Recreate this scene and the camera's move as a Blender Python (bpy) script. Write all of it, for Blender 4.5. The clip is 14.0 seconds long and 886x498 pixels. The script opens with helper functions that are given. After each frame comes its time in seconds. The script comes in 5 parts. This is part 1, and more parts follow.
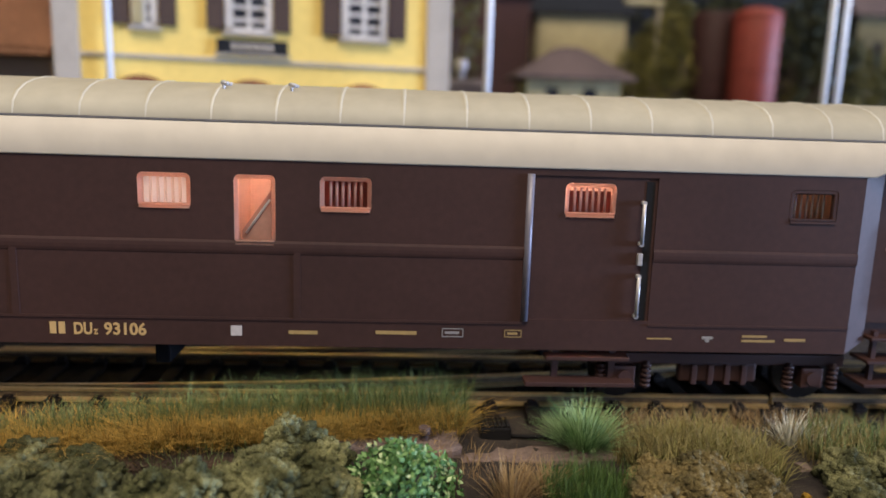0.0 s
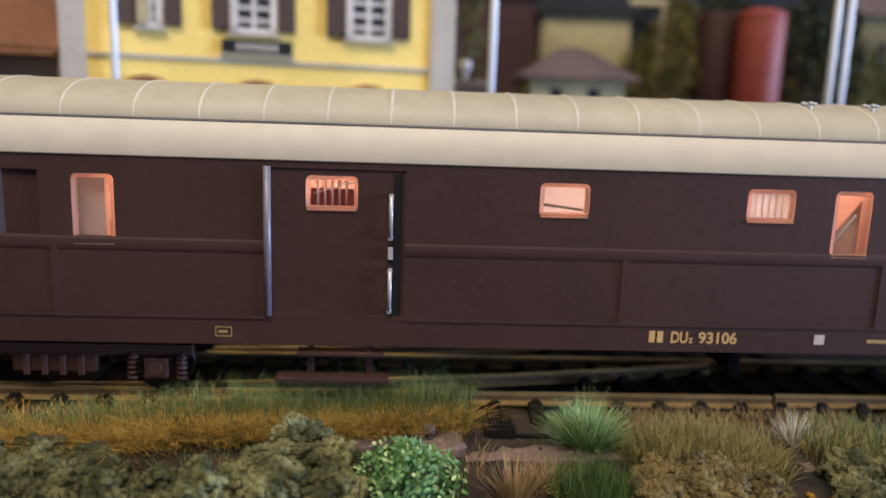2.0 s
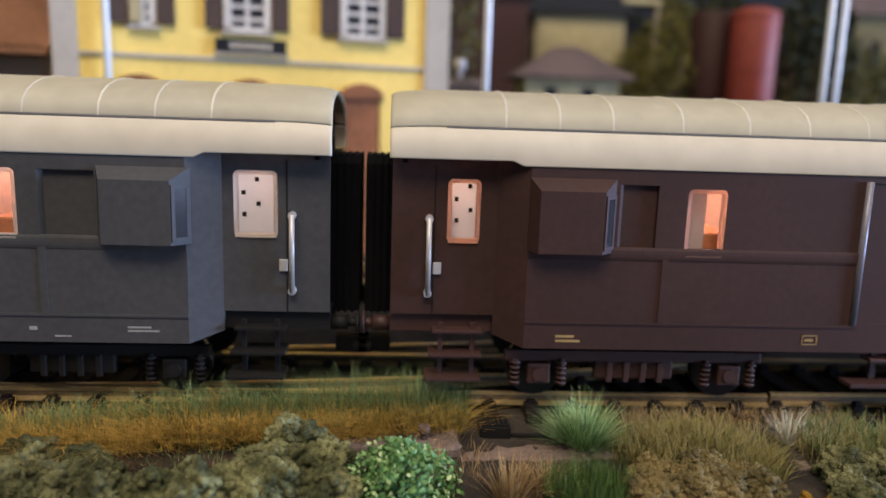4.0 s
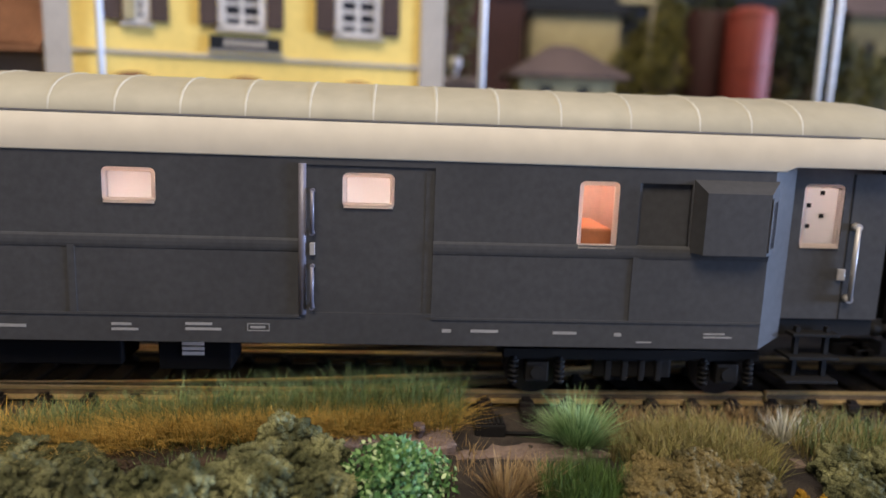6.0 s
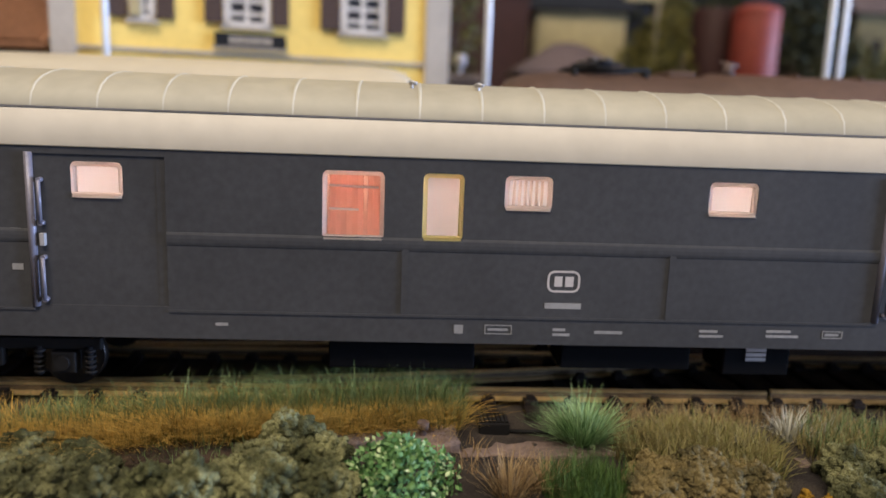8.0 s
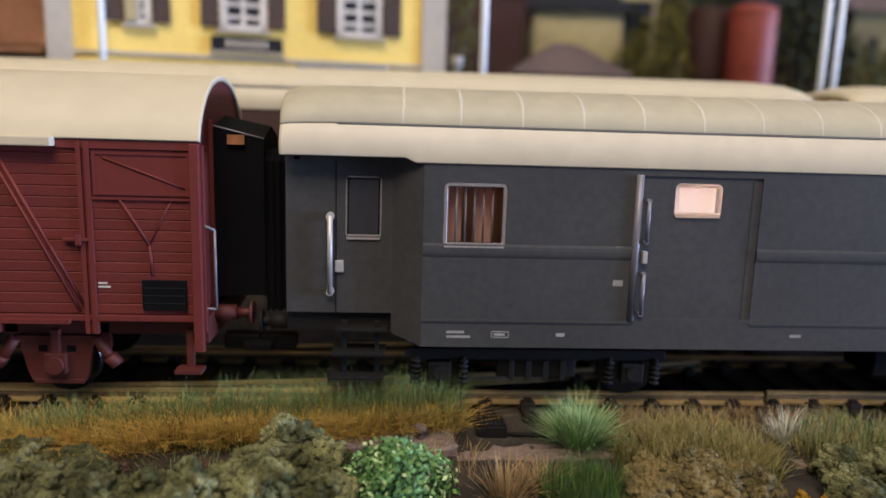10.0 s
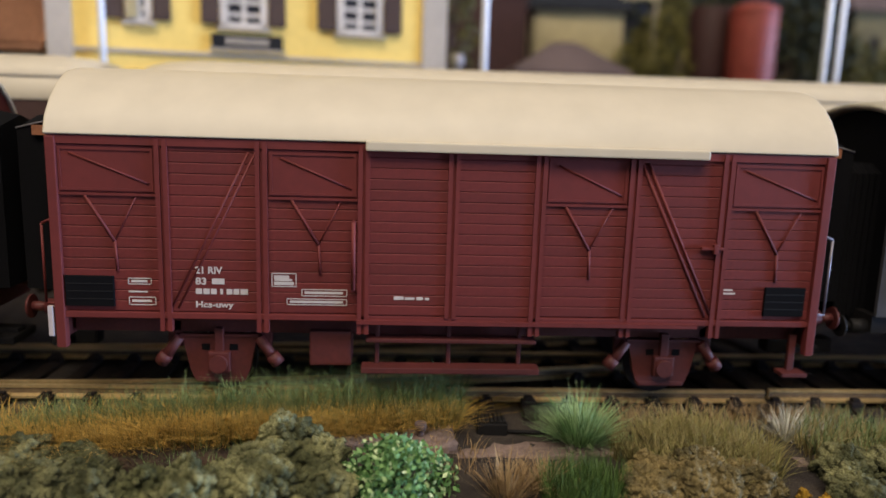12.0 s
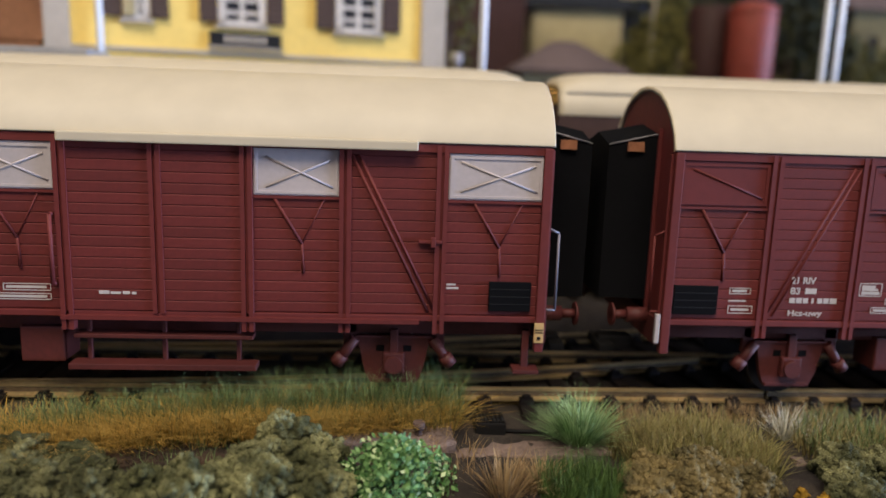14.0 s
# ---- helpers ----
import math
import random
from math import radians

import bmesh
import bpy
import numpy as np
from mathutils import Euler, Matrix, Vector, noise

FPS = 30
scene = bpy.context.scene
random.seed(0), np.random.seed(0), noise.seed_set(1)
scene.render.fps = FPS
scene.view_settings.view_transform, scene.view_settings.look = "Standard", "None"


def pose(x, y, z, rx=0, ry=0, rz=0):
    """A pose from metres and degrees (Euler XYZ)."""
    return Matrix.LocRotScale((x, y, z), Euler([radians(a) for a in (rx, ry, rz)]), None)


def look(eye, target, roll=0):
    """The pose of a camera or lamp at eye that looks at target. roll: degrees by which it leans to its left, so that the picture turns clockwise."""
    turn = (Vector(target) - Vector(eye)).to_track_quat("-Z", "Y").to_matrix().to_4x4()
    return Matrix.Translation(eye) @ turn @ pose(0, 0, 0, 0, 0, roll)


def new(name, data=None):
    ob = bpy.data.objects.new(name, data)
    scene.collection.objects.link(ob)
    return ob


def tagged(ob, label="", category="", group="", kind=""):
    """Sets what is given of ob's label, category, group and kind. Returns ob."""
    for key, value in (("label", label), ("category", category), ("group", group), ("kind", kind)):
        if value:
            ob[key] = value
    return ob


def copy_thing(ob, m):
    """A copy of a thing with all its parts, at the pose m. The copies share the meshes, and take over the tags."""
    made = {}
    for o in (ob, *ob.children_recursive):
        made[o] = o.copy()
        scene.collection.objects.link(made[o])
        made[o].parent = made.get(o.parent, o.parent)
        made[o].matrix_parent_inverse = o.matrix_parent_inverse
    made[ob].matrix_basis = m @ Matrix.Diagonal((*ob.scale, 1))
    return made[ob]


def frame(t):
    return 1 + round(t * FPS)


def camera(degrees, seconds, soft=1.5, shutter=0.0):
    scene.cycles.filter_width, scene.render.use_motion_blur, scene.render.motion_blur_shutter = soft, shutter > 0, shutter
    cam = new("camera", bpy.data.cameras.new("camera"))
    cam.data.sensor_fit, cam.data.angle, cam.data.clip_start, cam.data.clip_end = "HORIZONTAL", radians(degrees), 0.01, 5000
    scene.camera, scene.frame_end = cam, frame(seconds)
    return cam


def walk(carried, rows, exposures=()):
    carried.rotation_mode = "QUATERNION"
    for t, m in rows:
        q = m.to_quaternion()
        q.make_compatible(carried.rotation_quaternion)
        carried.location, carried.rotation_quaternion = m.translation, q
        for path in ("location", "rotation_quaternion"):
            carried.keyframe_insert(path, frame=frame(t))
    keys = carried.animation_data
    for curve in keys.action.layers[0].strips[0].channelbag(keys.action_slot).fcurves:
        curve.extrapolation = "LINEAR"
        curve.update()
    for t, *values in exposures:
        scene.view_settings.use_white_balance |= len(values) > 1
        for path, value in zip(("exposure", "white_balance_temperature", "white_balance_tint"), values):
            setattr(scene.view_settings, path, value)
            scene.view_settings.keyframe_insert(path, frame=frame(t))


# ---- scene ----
# All lengths below are in units of 0.8 mm of the model railway (scale 1:87, gauge 16.5 mm); MM turns them into metres.
MM = 0.0008
GAUGE = 20.6
cam = camera(62.186, 14.0)
cam.data.dof.use_dof = True
cam.data.dof.focus_distance = 0.0915
cam.data.dof.aperture_fstop = 15.0


def eye(x, y, z, yaw, pitch, roll):
    """A camera pose from millimetres and degrees: yaw to the right of the track's normal, pitch upward."""
    a, b = radians(yaw), radians(pitch)
    way = Vector((math.sin(a) * math.cos(b), math.cos(a) * math.cos(b), math.sin(b)))
    at = Vector((x, y, z)) * MM
    return look(at, at + way, roll)


walk(cam, [
    (0.0, eye(0.04, -118.08, 47.61, 3.374, -10.112, 1.877)),
    (0.5, eye(-0.04, -118.34, 47.46, 3.263, -10.123, 1.873)),
    (1.0, eye(-0.23, -118.56, 47.47, 3.148, -10.237, 1.859)),
    (1.5, eye(-0.37, -118.85, 47.45, 3.138, -10.123, 1.930)),
    (2.0, eye(-0.31, -118.54, 47.58, 3.147, -10.091, 1.945)),
    (2.5, eye(-0.37, -118.68, 47.48, 3.216, -10.040, 1.917)),
    (3.0, eye(-0.23, -118.66, 47.53, 3.166, -10.061, 1.798)),
    (5.5, eye(-0.18, -117.18, 47.12, 4.127, -10.168, 2.075)),
    (6.0, eye(-0.17, -117.68, 47.00, 3.927, -10.123, 2.008)),
    (6.5, eye(-0.07, -117.82, 46.88, 3.661, -10.186, 1.992)),
    (7.0, eye(-0.07, -118.03, 47.15, 3.522, -10.228, 1.977)),
    (7.5, eye(-0.22, -117.95, 46.91, 3.421, -10.401, 1.970)),
    (8.0, eye(-0.15, -117.59, 47.04, 3.577, -10.336, 2.106)),
    (10.5, eye(0.29, -117.86, 47.94, 3.653, -10.387, 1.714)),
    (11.0, eye(0.19, -117.68, 47.85, 3.746, -10.256, 1.876)),
    (11.5, eye(0.23, -117.59, 47.57, 3.742, -10.215, 1.794)),
    (12.0, eye(0.33, -117.48, 47.24, 3.606, -10.372, 1.820)),
    (12.5, eye(0.44, -117.53, 47.43, 3.621, -10.353, 1.841)),
    (13.0, eye(0.17, -117.97, 47.79, 3.651, -10.431, 1.747)),
    (13.5, eye(0.45, -117.49, 47.43, 3.510, -10.419, 1.852)),
    (14.0, eye(0.27, -117.26, 47.26, 3.753, -10.473, 1.924)),
])

# ---- light: a room lit by a warm ceiling lamp and a cool window far to the side ----
world = bpy.data.worlds.new("room_air")
scene.world = world
world.use_nodes = True
world.node_tree.nodes["Background"].inputs[0].default_value = (0.60, 0.55, 0.55, 1)
world.node_tree.nodes["Background"].inputs[1].default_value = 0.10
scene.view_settings.exposure = 0.0


def area_lamp(name, at, target, sx, sy, watts, colour):
    d = bpy.data.lights.new(name, "AREA")
    d.shape, d.size, d.size_y, d.energy, d.color = "RECTANGLE", sx, sy, watts, colour
    ob = new(name, d)
    ob.matrix_world = look(at, target)
    return ob


area_lamp("ceiling_light", (-0.08, -0.592, 0.976), (0, 0.04, 0), 1.04, 0.48, 16.0, (1.0, 0.855, 0.67))
area_lamp("window_light", (1.84, -0.272, 0.112), (0.08, 0, 0.032), 0.64, 0.4, 68, (0.46, 0.62, 1.0))


# ---- materials ----
def shade(name, colour, rough=0.6, metal=0.0, vary=0.12, size=0.004, bump=0.15, depth=0.0001, second=None, mixat=(0.4, 0.65),
          by_object=0.0, spec=0.4, glow=None, trans=0.0):
    """A procedural surface: a base colour that varies at two scales (and towards a second one), with fine relief."""
    m = bpy.data.materials.new(name)
    m.use_nodes = True
    nt = m.node_tree
    b = nt.nodes["Principled BSDF"]
    L = nt.links.new
    tc = nt.nodes.new("ShaderNodeTexCoord")
    big = nt.nodes.new("ShaderNodeTexNoise")
    big.inputs["Scale"].default_value = 1.0 / size / 3
    big.inputs["Detail"].default_value = 4
    fine = nt.nodes.new("ShaderNodeTexNoise")
    fine.inputs["Scale"].default_value = 6.0 / size
    fine.inputs["Detail"].default_value = 3
    L(tc.outputs["Object"], big.inputs["Vector"])
    L(tc.outputs["Object"], fine.inputs["Vector"])
    ramp = nt.nodes.new("ShaderNodeValToRGB")
    two = second or tuple(c * (1 - 2 * vary) for c in colour)
    ramp.color_ramp.elements[0].position, ramp.color_ramp.elements[1].position = mixat
    ramp.color_ramp.elements[0].color = (*colour, 1)
    ramp.color_ramp.elements[1].color = (*two, 1)
    L(big.outputs["Fac"], ramp.inputs["Fac"])
    hsv = nt.nodes.new("ShaderNodeHueSaturation")
    rng = nt.nodes.new("ShaderNodeMapRange")
    rng.inputs["To Min"].default_value, rng.inputs["To Max"].default_value = 1 - 1.4 * vary, 1 + 1.4 * vary
    rng.inputs["From Min"].default_value, rng.inputs["From Max"].default_value = 0.25, 0.75
    L(fine.outputs["Fac"], rng.inputs["Value"])
    if by_object:
        info = nt.nodes.new("ShaderNodeObjectInfo")
        r2 = nt.nodes.new("ShaderNodeMapRange")
        r2.inputs["To Min"].default_value, r2.inputs["To Max"].default_value = 1 - by_object, 1 + by_object
        L(info.outputs["Random"], r2.inputs["Value"])
        mul = nt.nodes.new("ShaderNodeMath")
        mul.operation = "MULTIPLY"
        L(rng.outputs["Result"], mul.inputs[0])
        L(r2.outputs["Result"], mul.inputs[1])
        L(mul.outputs[0], hsv.inputs["Value"])
    else:
        L(rng.outputs["Result"], hsv.inputs["Value"])
    L(ramp.outputs["Color"], hsv.inputs["Color"])
    L(hsv.outputs["Color"], b.inputs["Base Color"])
    b.inputs["Roughness"].default_value = rough
    b.inputs["Metallic"].default_value = metal
    b.inputs["Specular IOR Level"].default_value = spec
    if trans:
        b.inputs["Transmission Weight"].default_value = trans
    if bump:
        bp = nt.nodes.new("ShaderNodeBump")
        bp.inputs["Strength"].default_value = bump
        bp.inputs["Distance"].default_value = depth
        L(fine.outputs["Fac"], bp.inputs["Height"])
        L(bp.outputs["Normal"], b.inputs["Normal"])
    if glow:
        b.inputs["Emission Color"].default_value = (*glow[:3], 1)
        b.inputs["Emission Strength"].default_value = glow[3]
    return m


def blades(name, low, high, spread=0.25):
    """Fibres: each blade takes its own mix of two colours."""
    m = bpy.data.materials.new(name)
    m.use_nodes = True
    nt = m.node_tree
    b = nt.nodes["Principled BSDF"]
    g = nt.nodes.new("ShaderNodeNewGeometry")
    r = nt.nodes.new("ShaderNodeValToRGB")
    r.color_ramp.elements[0].color = (*low, 1)
    r.color_ramp.elements[1].color = (*high, 1)
    nt.links.new(g.outputs["Random Per Island"], r.inputs["Fac"])
    nt.links.new(r.outputs["Color"], b.inputs["Base Color"])
    b.inputs["Roughness"].default_value = 0.6
    b.inputs["Specular IOR Level"].default_value = 0.25
    return m


def see_through(name, colour, share):
    """Thin pale plastic that lets light from behind glow through."""
    m = bpy.data.materials.new(name)
    m.use_nodes = True
    nt = m.node_tree
    d, t, mix = nt.nodes.new("ShaderNodeBsdfDiffuse"), nt.nodes.new("ShaderNodeBsdfTranslucent"), nt.nodes.new("ShaderNodeMixShader")
    n = nt.nodes.new("ShaderNodeTexNoise")
    n.inputs["Scale"].default_value = 700
    r = nt.nodes.new("ShaderNodeValToRGB")
    r.color_ramp.elements[0].color = (*[c * 0.86 for c in colour], 1)
    r.color_ramp.elements[1].color = (*colour, 1)
    nt.links.new(n.outputs["Fac"], r.inputs["Fac"])
    for b in (d, t):
        nt.links.new(r.outputs["Color"], b.inputs["Color"])
    mix.inputs[0].default_value = share
    nt.links.new(d.outputs[0], mix.inputs[1])
    nt.links.new(t.outputs[0], mix.inputs[2])
    nt.links.new(mix.outputs[0], nt.nodes["Material Output"].inputs["Surface"])
    return m


BLIND = see_through("pale_window_blind", (0.90, 0.92, 0.95), 0.78)
BROWN = shade("brown_coach_paint", (0.046, 0.0208, 0.0172), 0.64, spec=0.3, vary=0.10, size=0.006, bump=0.12)
BLUE = shade("slate_coach_paint", (0.051, 0.0510, 0.0545), 0.64, spec=0.3, vary=0.10, size=0.006, bump=0.12)
ROOF_BAND = shade("cream_roof_paint", (0.585, 0.52, 0.41), 0.5, vary=0.04, size=0.02, bump=0.1)
ROOF_TOP = shade("beige_roof_paint", (0.44, 0.40, 0.30), 0.55, vary=0.06, size=0.02, bump=0.15)
OXIDE = shade("red_oxide_paint", (0.132, 0.0188, 0.0168), 0.68, vary=0.08, size=0.008, bump=0.2)
PLANK = shade("red_oxide_planks", (0.128, 0.0180, 0.0162), 0.68, vary=0.10, size=0.004, bump=0.3, by_object=0.10)
WAGON_ROOF = shade("ivory_wagon_roof", (0.56, 0.49, 0.36), 0.5, vary=0.04, size=0.03, bump=0.1)
BLACK = shade("black_plastic", (0.008, 0.0075, 0.008), 0.7, vary=0.1, size=0.004, spec=0.25)
UNDER_BROWN = shade("brown_underframe", (0.050, 0.022, 0.019), 0.55, vary=0.1, size=0.004)
UNDER_RED = shade("red_underframe", (0.082, 0.0155, 0.0135), 0.6, vary=0.12, size=0.004)
STEEL = shade("bright_steel", (0.50, 0.48, 0.48), 0.42, 0.35, vary=0.06)
# Lilac tint paints the window's bluish highlight onto posts, handles and rails.
POST = shade("lilac_lit_grey_metal", (0.20, 0.19, 0.23), 0.4, 0.2, vary=0.08)
DARKBAR = shade("dull_grey_bars", (0.20, 0.19, 0.20), 0.5, 0.2, vary=0.08)
WHEEL = shade("dark_wheel_steel", (0.06, 0.055, 0.055), 0.3, 0.8, vary=0.1)
PRINT = shade("yellow_lettering", (0.54, 0.36, 0.15), 0.6, vary=0.05)
MARK = shade("dull_white_print", (0.29, 0.285, 0.285), 0.6, vary=0.1)
MARK_Y = shade("dull_yellow_print", (0.36, 0.25, 0.10), 0.6, vary=0.1)
WHITE = shade("white_lettering", (0.50, 0.465, 0.455), 0.6, vary=0.05)
FRAME = see_through("pale_window_frame", (0.97, 0.90, 0.85), 0.90)
# Card tone for the greyish look behind a tall window.
GREYBACK = see_through("grey_window_card", (0.55, 0.52, 0.52), 0.6)
PALEBAR = see_through("pink_moulded_bars", (0.62, 0.40, 0.36), 0.5)
# Pink is deepened to carry the lamps' glow in the frame's colour.
PINKFRAME = see_through("pink_lit_window_frame", (1.0, 0.74, 0.63), 0.92)
# Yellow tint paints the lamp's warm glow into this frame's colour.
WARMFRAME = see_through("warm_lit_window_frame", (1.0, 0.92, 0.58), 0.92)
WEDGE = shade("brown_wedge_tone", (0.46, 0.25, 0.20), 0.5, vary=0.08)
# Card colour that stands in for a dim interior behind barred windows.
DARKBACK = see_through("dark_window_card", (0.34, 0.13, 0.11), 0.5)
LINING = shade("pink_interior_plastic", (0.72, 0.50, 0.42), 0.6, vary=0.06)
SEAT = shade("orange_interior_plastic", (0.55, 0.20, 0.09), 0.5, vary=0.08)
LED = shade("lit_led_strip", (1, 0.9, 0.8), 0.5, glow=(1.0, 0.76, 0.67, 16.5), bump=0)
LED_PINK = shade("lit_pink_led_strip", (1, 0.85, 0.75), 0.5, glow=(1.0, 0.64, 0.50, 17.5), bump=0)
SHUTTER = shade("white_shutter", (0.47, 0.42, 0.42), 0.45, vary=0.04)
YELLOW = shade("yellow_plaster", (0.88, 0.65, 0.19), 0.8, vary=0.05, size=0.01)
TRIM = shade("stone_grey_trim", (0.45, 0.40, 0.34), 0.8, vary=0.06)
WOODDARK = shade("dark_brown_shutter", (0.055, 0.030, 0.028), 0.6, vary=0.08)
WINFRAME = shade("white_window_bars", (0.62, 0.58, 0.54), 0.6)
TERRA = shade("terracotta", (0.33, 0.13, 0.06), 0.8, vary=0.2, size=0.006, bump=0.4)
DARKGLASS = shade("dark_window_glass", (0.03, 0.03, 0.035), 0.1, vary=0.05, bump=0)
SLATE = shade("brown_roof_slates", (0.11, 0.075, 0.068), 0.8, vary=0.15, size=0.006)
CREAM = shade("cream_plaster", (0.45, 0.38, 0.21), 0.85, vary=0.12, size=0.02)
TANK = shade("red_tank_paint", (0.23, 0.040, 0.026), 0.6, vary=0.1, size=0.02)
MAST = shade("galvanised_mast", (0.80, 0.84, 0.92), 0.45, 0.0, vary=0.05)
RAIL = shade("brass_rail", (0.76, 0.57, 0.28), 0.30, 0.65, vary=0.12, second=(0.56, 0.41, 0.20))
# Darker brown for the rail's web and the underside of its head.
WEB = shade("dark_rail_web", (0.17, 0.12, 0.065), 0.6, 0.1, vary=0.2)
TILE = shade("weathered_clay_tiles", (0.34, 0.17, 0.10), 0.85, vary=0.15, size=0.01, bump=0.3)
OCHRE = shade("ochre_plaster", (0.19, 0.16, 0.075), 0.9, vary=0.2, size=0.012)
OLIVEFOL = shade("olive_foliage", (0.17, 0.15, 0.035), 0.9, vary=0.3, size=0.005)
REARBODY = shade("dark_brown_coach_body", (0.060, 0.030, 0.024), 0.6, vary=0.1, size=0.01)
SLEEPER = shade("black_sleeper", (0.018, 0.013, 0.011), 0.8, vary=0.2, spec=0.15)
BALLAST = shade("ballast_grit", (0.058, 0.045, 0.035), 0.95, vary=0.35, size=0.0012, bump=1.0, depth=0.0006, second=(0.028, 0.022, 0.019))
EARTH = shade("brown_earth", (0.085, 0.052, 0.034), 0.95, vary=0.3, size=0.002, bump=1.0, depth=0.0006, second=(0.04, 0.03, 0.02))
ROCK = shade("pinkish_rock", (0.21, 0.15, 0.125), 0.85, vary=0.2, size=0.003, bump=0.8, depth=0.0005, second=(0.11, 0.08, 0.07))
LOCO = shade("brown_loco_roof", (0.115, 0.066, 0.045), 0.6, vary=0.12, size=0.012)
DARKFOL = shade("dark_foliage", (0.035, 0.04, 0.014), 0.9, vary=0.3, size=0.005)
DULLFOL = shade("dull_foliage", (0.11, 0.11, 0.035), 0.9, vary=0.3, size=0.005)
# The dark second tone paints shaded gaps between the lumps, scattered by noise.
FOAM = shade("olive_foam", (0.30, 0.295, 0.135), 0.95, vary=0.3, size=0.0013, bump=1.0, depth=0.0006, second=(0.065, 0.070, 0.026), mixat=(0.36, 0.60), by_object=0.2)
MOSS = shade("mustard_moss", (0.24, 0.18, 0.07), 0.95, vary=0.3, size=0.0016, bump=1.0, depth=0.0006, second=(0.09, 0.075, 0.03))
LEAFGREEN = blades("fresh_leaves", (0.03, 0.10, 0.025), (0.18, 0.33, 0.11))
BUD = blades("pale_buds", (0.30, 0.44, 0.19), (0.52, 0.62, 0.34))
STRAW = blades("golden_fibres", (0.16, 0.115, 0.025), (0.74, 0.46, 0.11))
GREEN = blades("green_fibres", (0.05, 0.09, 0.026), (0.23, 0.30, 0.125))
MINT = blades("mint_fibres", (0.07, 0.16, 0.04), (0.40, 0.56, 0.28))
HAY = blades("hay_fibres", (0.15, 0.085, 0.035), (0.42, 0.30, 0.15))
OLIVE = blades("olive_fibres", (0.13, 0.10, 0.035), (0.33, 0.27, 0.11))
PALE = blades("pale_fibres", (0.30, 0.30, 0.21), (0.78, 0.76, 0.68))
DEEP = blades("deep_green_fibres", (0.035, 0.07, 0.015), (0.09, 0.16, 0.04))
SAGE = blades("olive_green_fibres", (0.11, 0.11, 0.03), (0.32, 0.29, 0.10))
FLOWER = shade("yellow_flower_foam", (0.60, 0.34, 0.03), 0.9, vary=0.25, size=0.001, bump=0.8, depth=0.0004)
MAROON = shade("dark_maroon_paint", (0.046, 0.016, 0.013), 0.8, vary=0.15, size=0.02)
DIRTY = shade("room_wall_paint", (0.44, 0.40, 0.37), 0.9, vary=0.05, size=0.3)
VOID = shade("matt_black", (0.004, 0.004, 0.005), 0.9, vary=0.1, spec=0.1)
NIGHT = shade("dark_backdrop_cloth", (0.012, 0.013, 0.016), 0.95, vary=0.2, size=0.03)


# ---- mesh helpers, in millimetres ----
def box(bm, x0, x1, y0, y1, z0, z1, taper=0.0):
    v = [bm.verts.new(p) for p in ((x0, y0, z0), (x1, y0, z0), (x1, y1, z0), (x0, y1, z0),
                                   (x0 + taper, y0 + taper, z1), (x1 - taper, y0 + taper, z1), (x1 - taper, y1 - taper, z1), (x0 + taper, y1 - taper, z1))]
    for f in ((3, 2, 1, 0), (4, 5, 6, 7), (0, 1, 5, 4), (1, 2, 6, 5), (2, 3, 7, 6), (3, 0, 4, 7)):
        bm.faces.new([v[i] for i in f])


def rbox(bm, x0, x1, y0, y1, z0, z1, r):
    """A box with bevelled edges."""
    t = bmesh.new()
    box(t, x0, x1, y0, y1, z0, z1)
    bmesh.ops.bevel(t, geom=t.edges[:], offset=r, segments=2, profile=0.6, affect="EDGES")
    merge(bm, t)


def merge(bm, other):
    put = {v: bm.verts.new(v.co) for v in other.verts}
    for f in other.faces:
        n = bm.faces.new([put[v] for v in f.verts])
        n.smooth = f.smooth
    other.free()


def rod(bm, a, b, r, n=10, r2=None, cap=True):
    a, b = Vector(a), Vector(b)
    r2 = r if r2 is None else r2
    q = (b - a).to_track_quat("Z", "Y")
    one = [bm.verts.new(a + q @ Vector((r * math.cos(2 * math.pi * i / n), r * math.sin(2 * math.pi * i / n), 0))) for i in range(n)]
    two = [bm.verts.new(b + q @ Vector((r2 * math.cos(2 * math.pi * i / n), r2 * math.sin(2 * math.pi * i / n), 0))) for i in range(n)]
    for i in range(n):
        f = bm.faces.new((one[i], one[(i + 1) % n], two[(i + 1) % n], two[i]))
        f.smooth = True
    if cap:
        bm.faces.new(one[::-1])
        bm.faces.new(two)


def loft(bm, rings, closed=True, caps=True, smooth=True):
    """Skin between rings of points."""
    vs = [[bm.verts.new(p) for p in r] for r in rings]
    n = len(vs[0])
    for a, b in zip(vs, vs[1:]):
        for i in range(n if closed else n - 1):
            f = bm.faces.new((a[i], a[(i + 1) % n], b[(i + 1) % n], b[i]))
            f.smooth = smooth
    if caps:
        bm.faces.new(vs[0][::-1])
        bm.faces.new(vs[-1])


def part(name, bm, mat, parent=None, label="", flat=None):
    """Links a bmesh (in millimetres) as one mesh object, under a thing or a part."""
    bmesh.ops.recalc_face_normals(bm, faces=bm.faces[:])
    for v in bm.verts:
        v.co *= MM
    me = bpy.data.meshes.new(name)
    bm.to_mesh(me)
    bm.free()
    me.materials.append(mat)
    ob = new(name, me)
    if parent:
        ob.parent = parent
    if label:
        ob["label"] = label
    return ob


def thing(name, at, label, category, group="", kind=""):
    ob = new(name)
    ob.empty_display_size = 0.005
    ob.location = Vector(at) * MM
    return tagged(ob, label, category, group, kind)


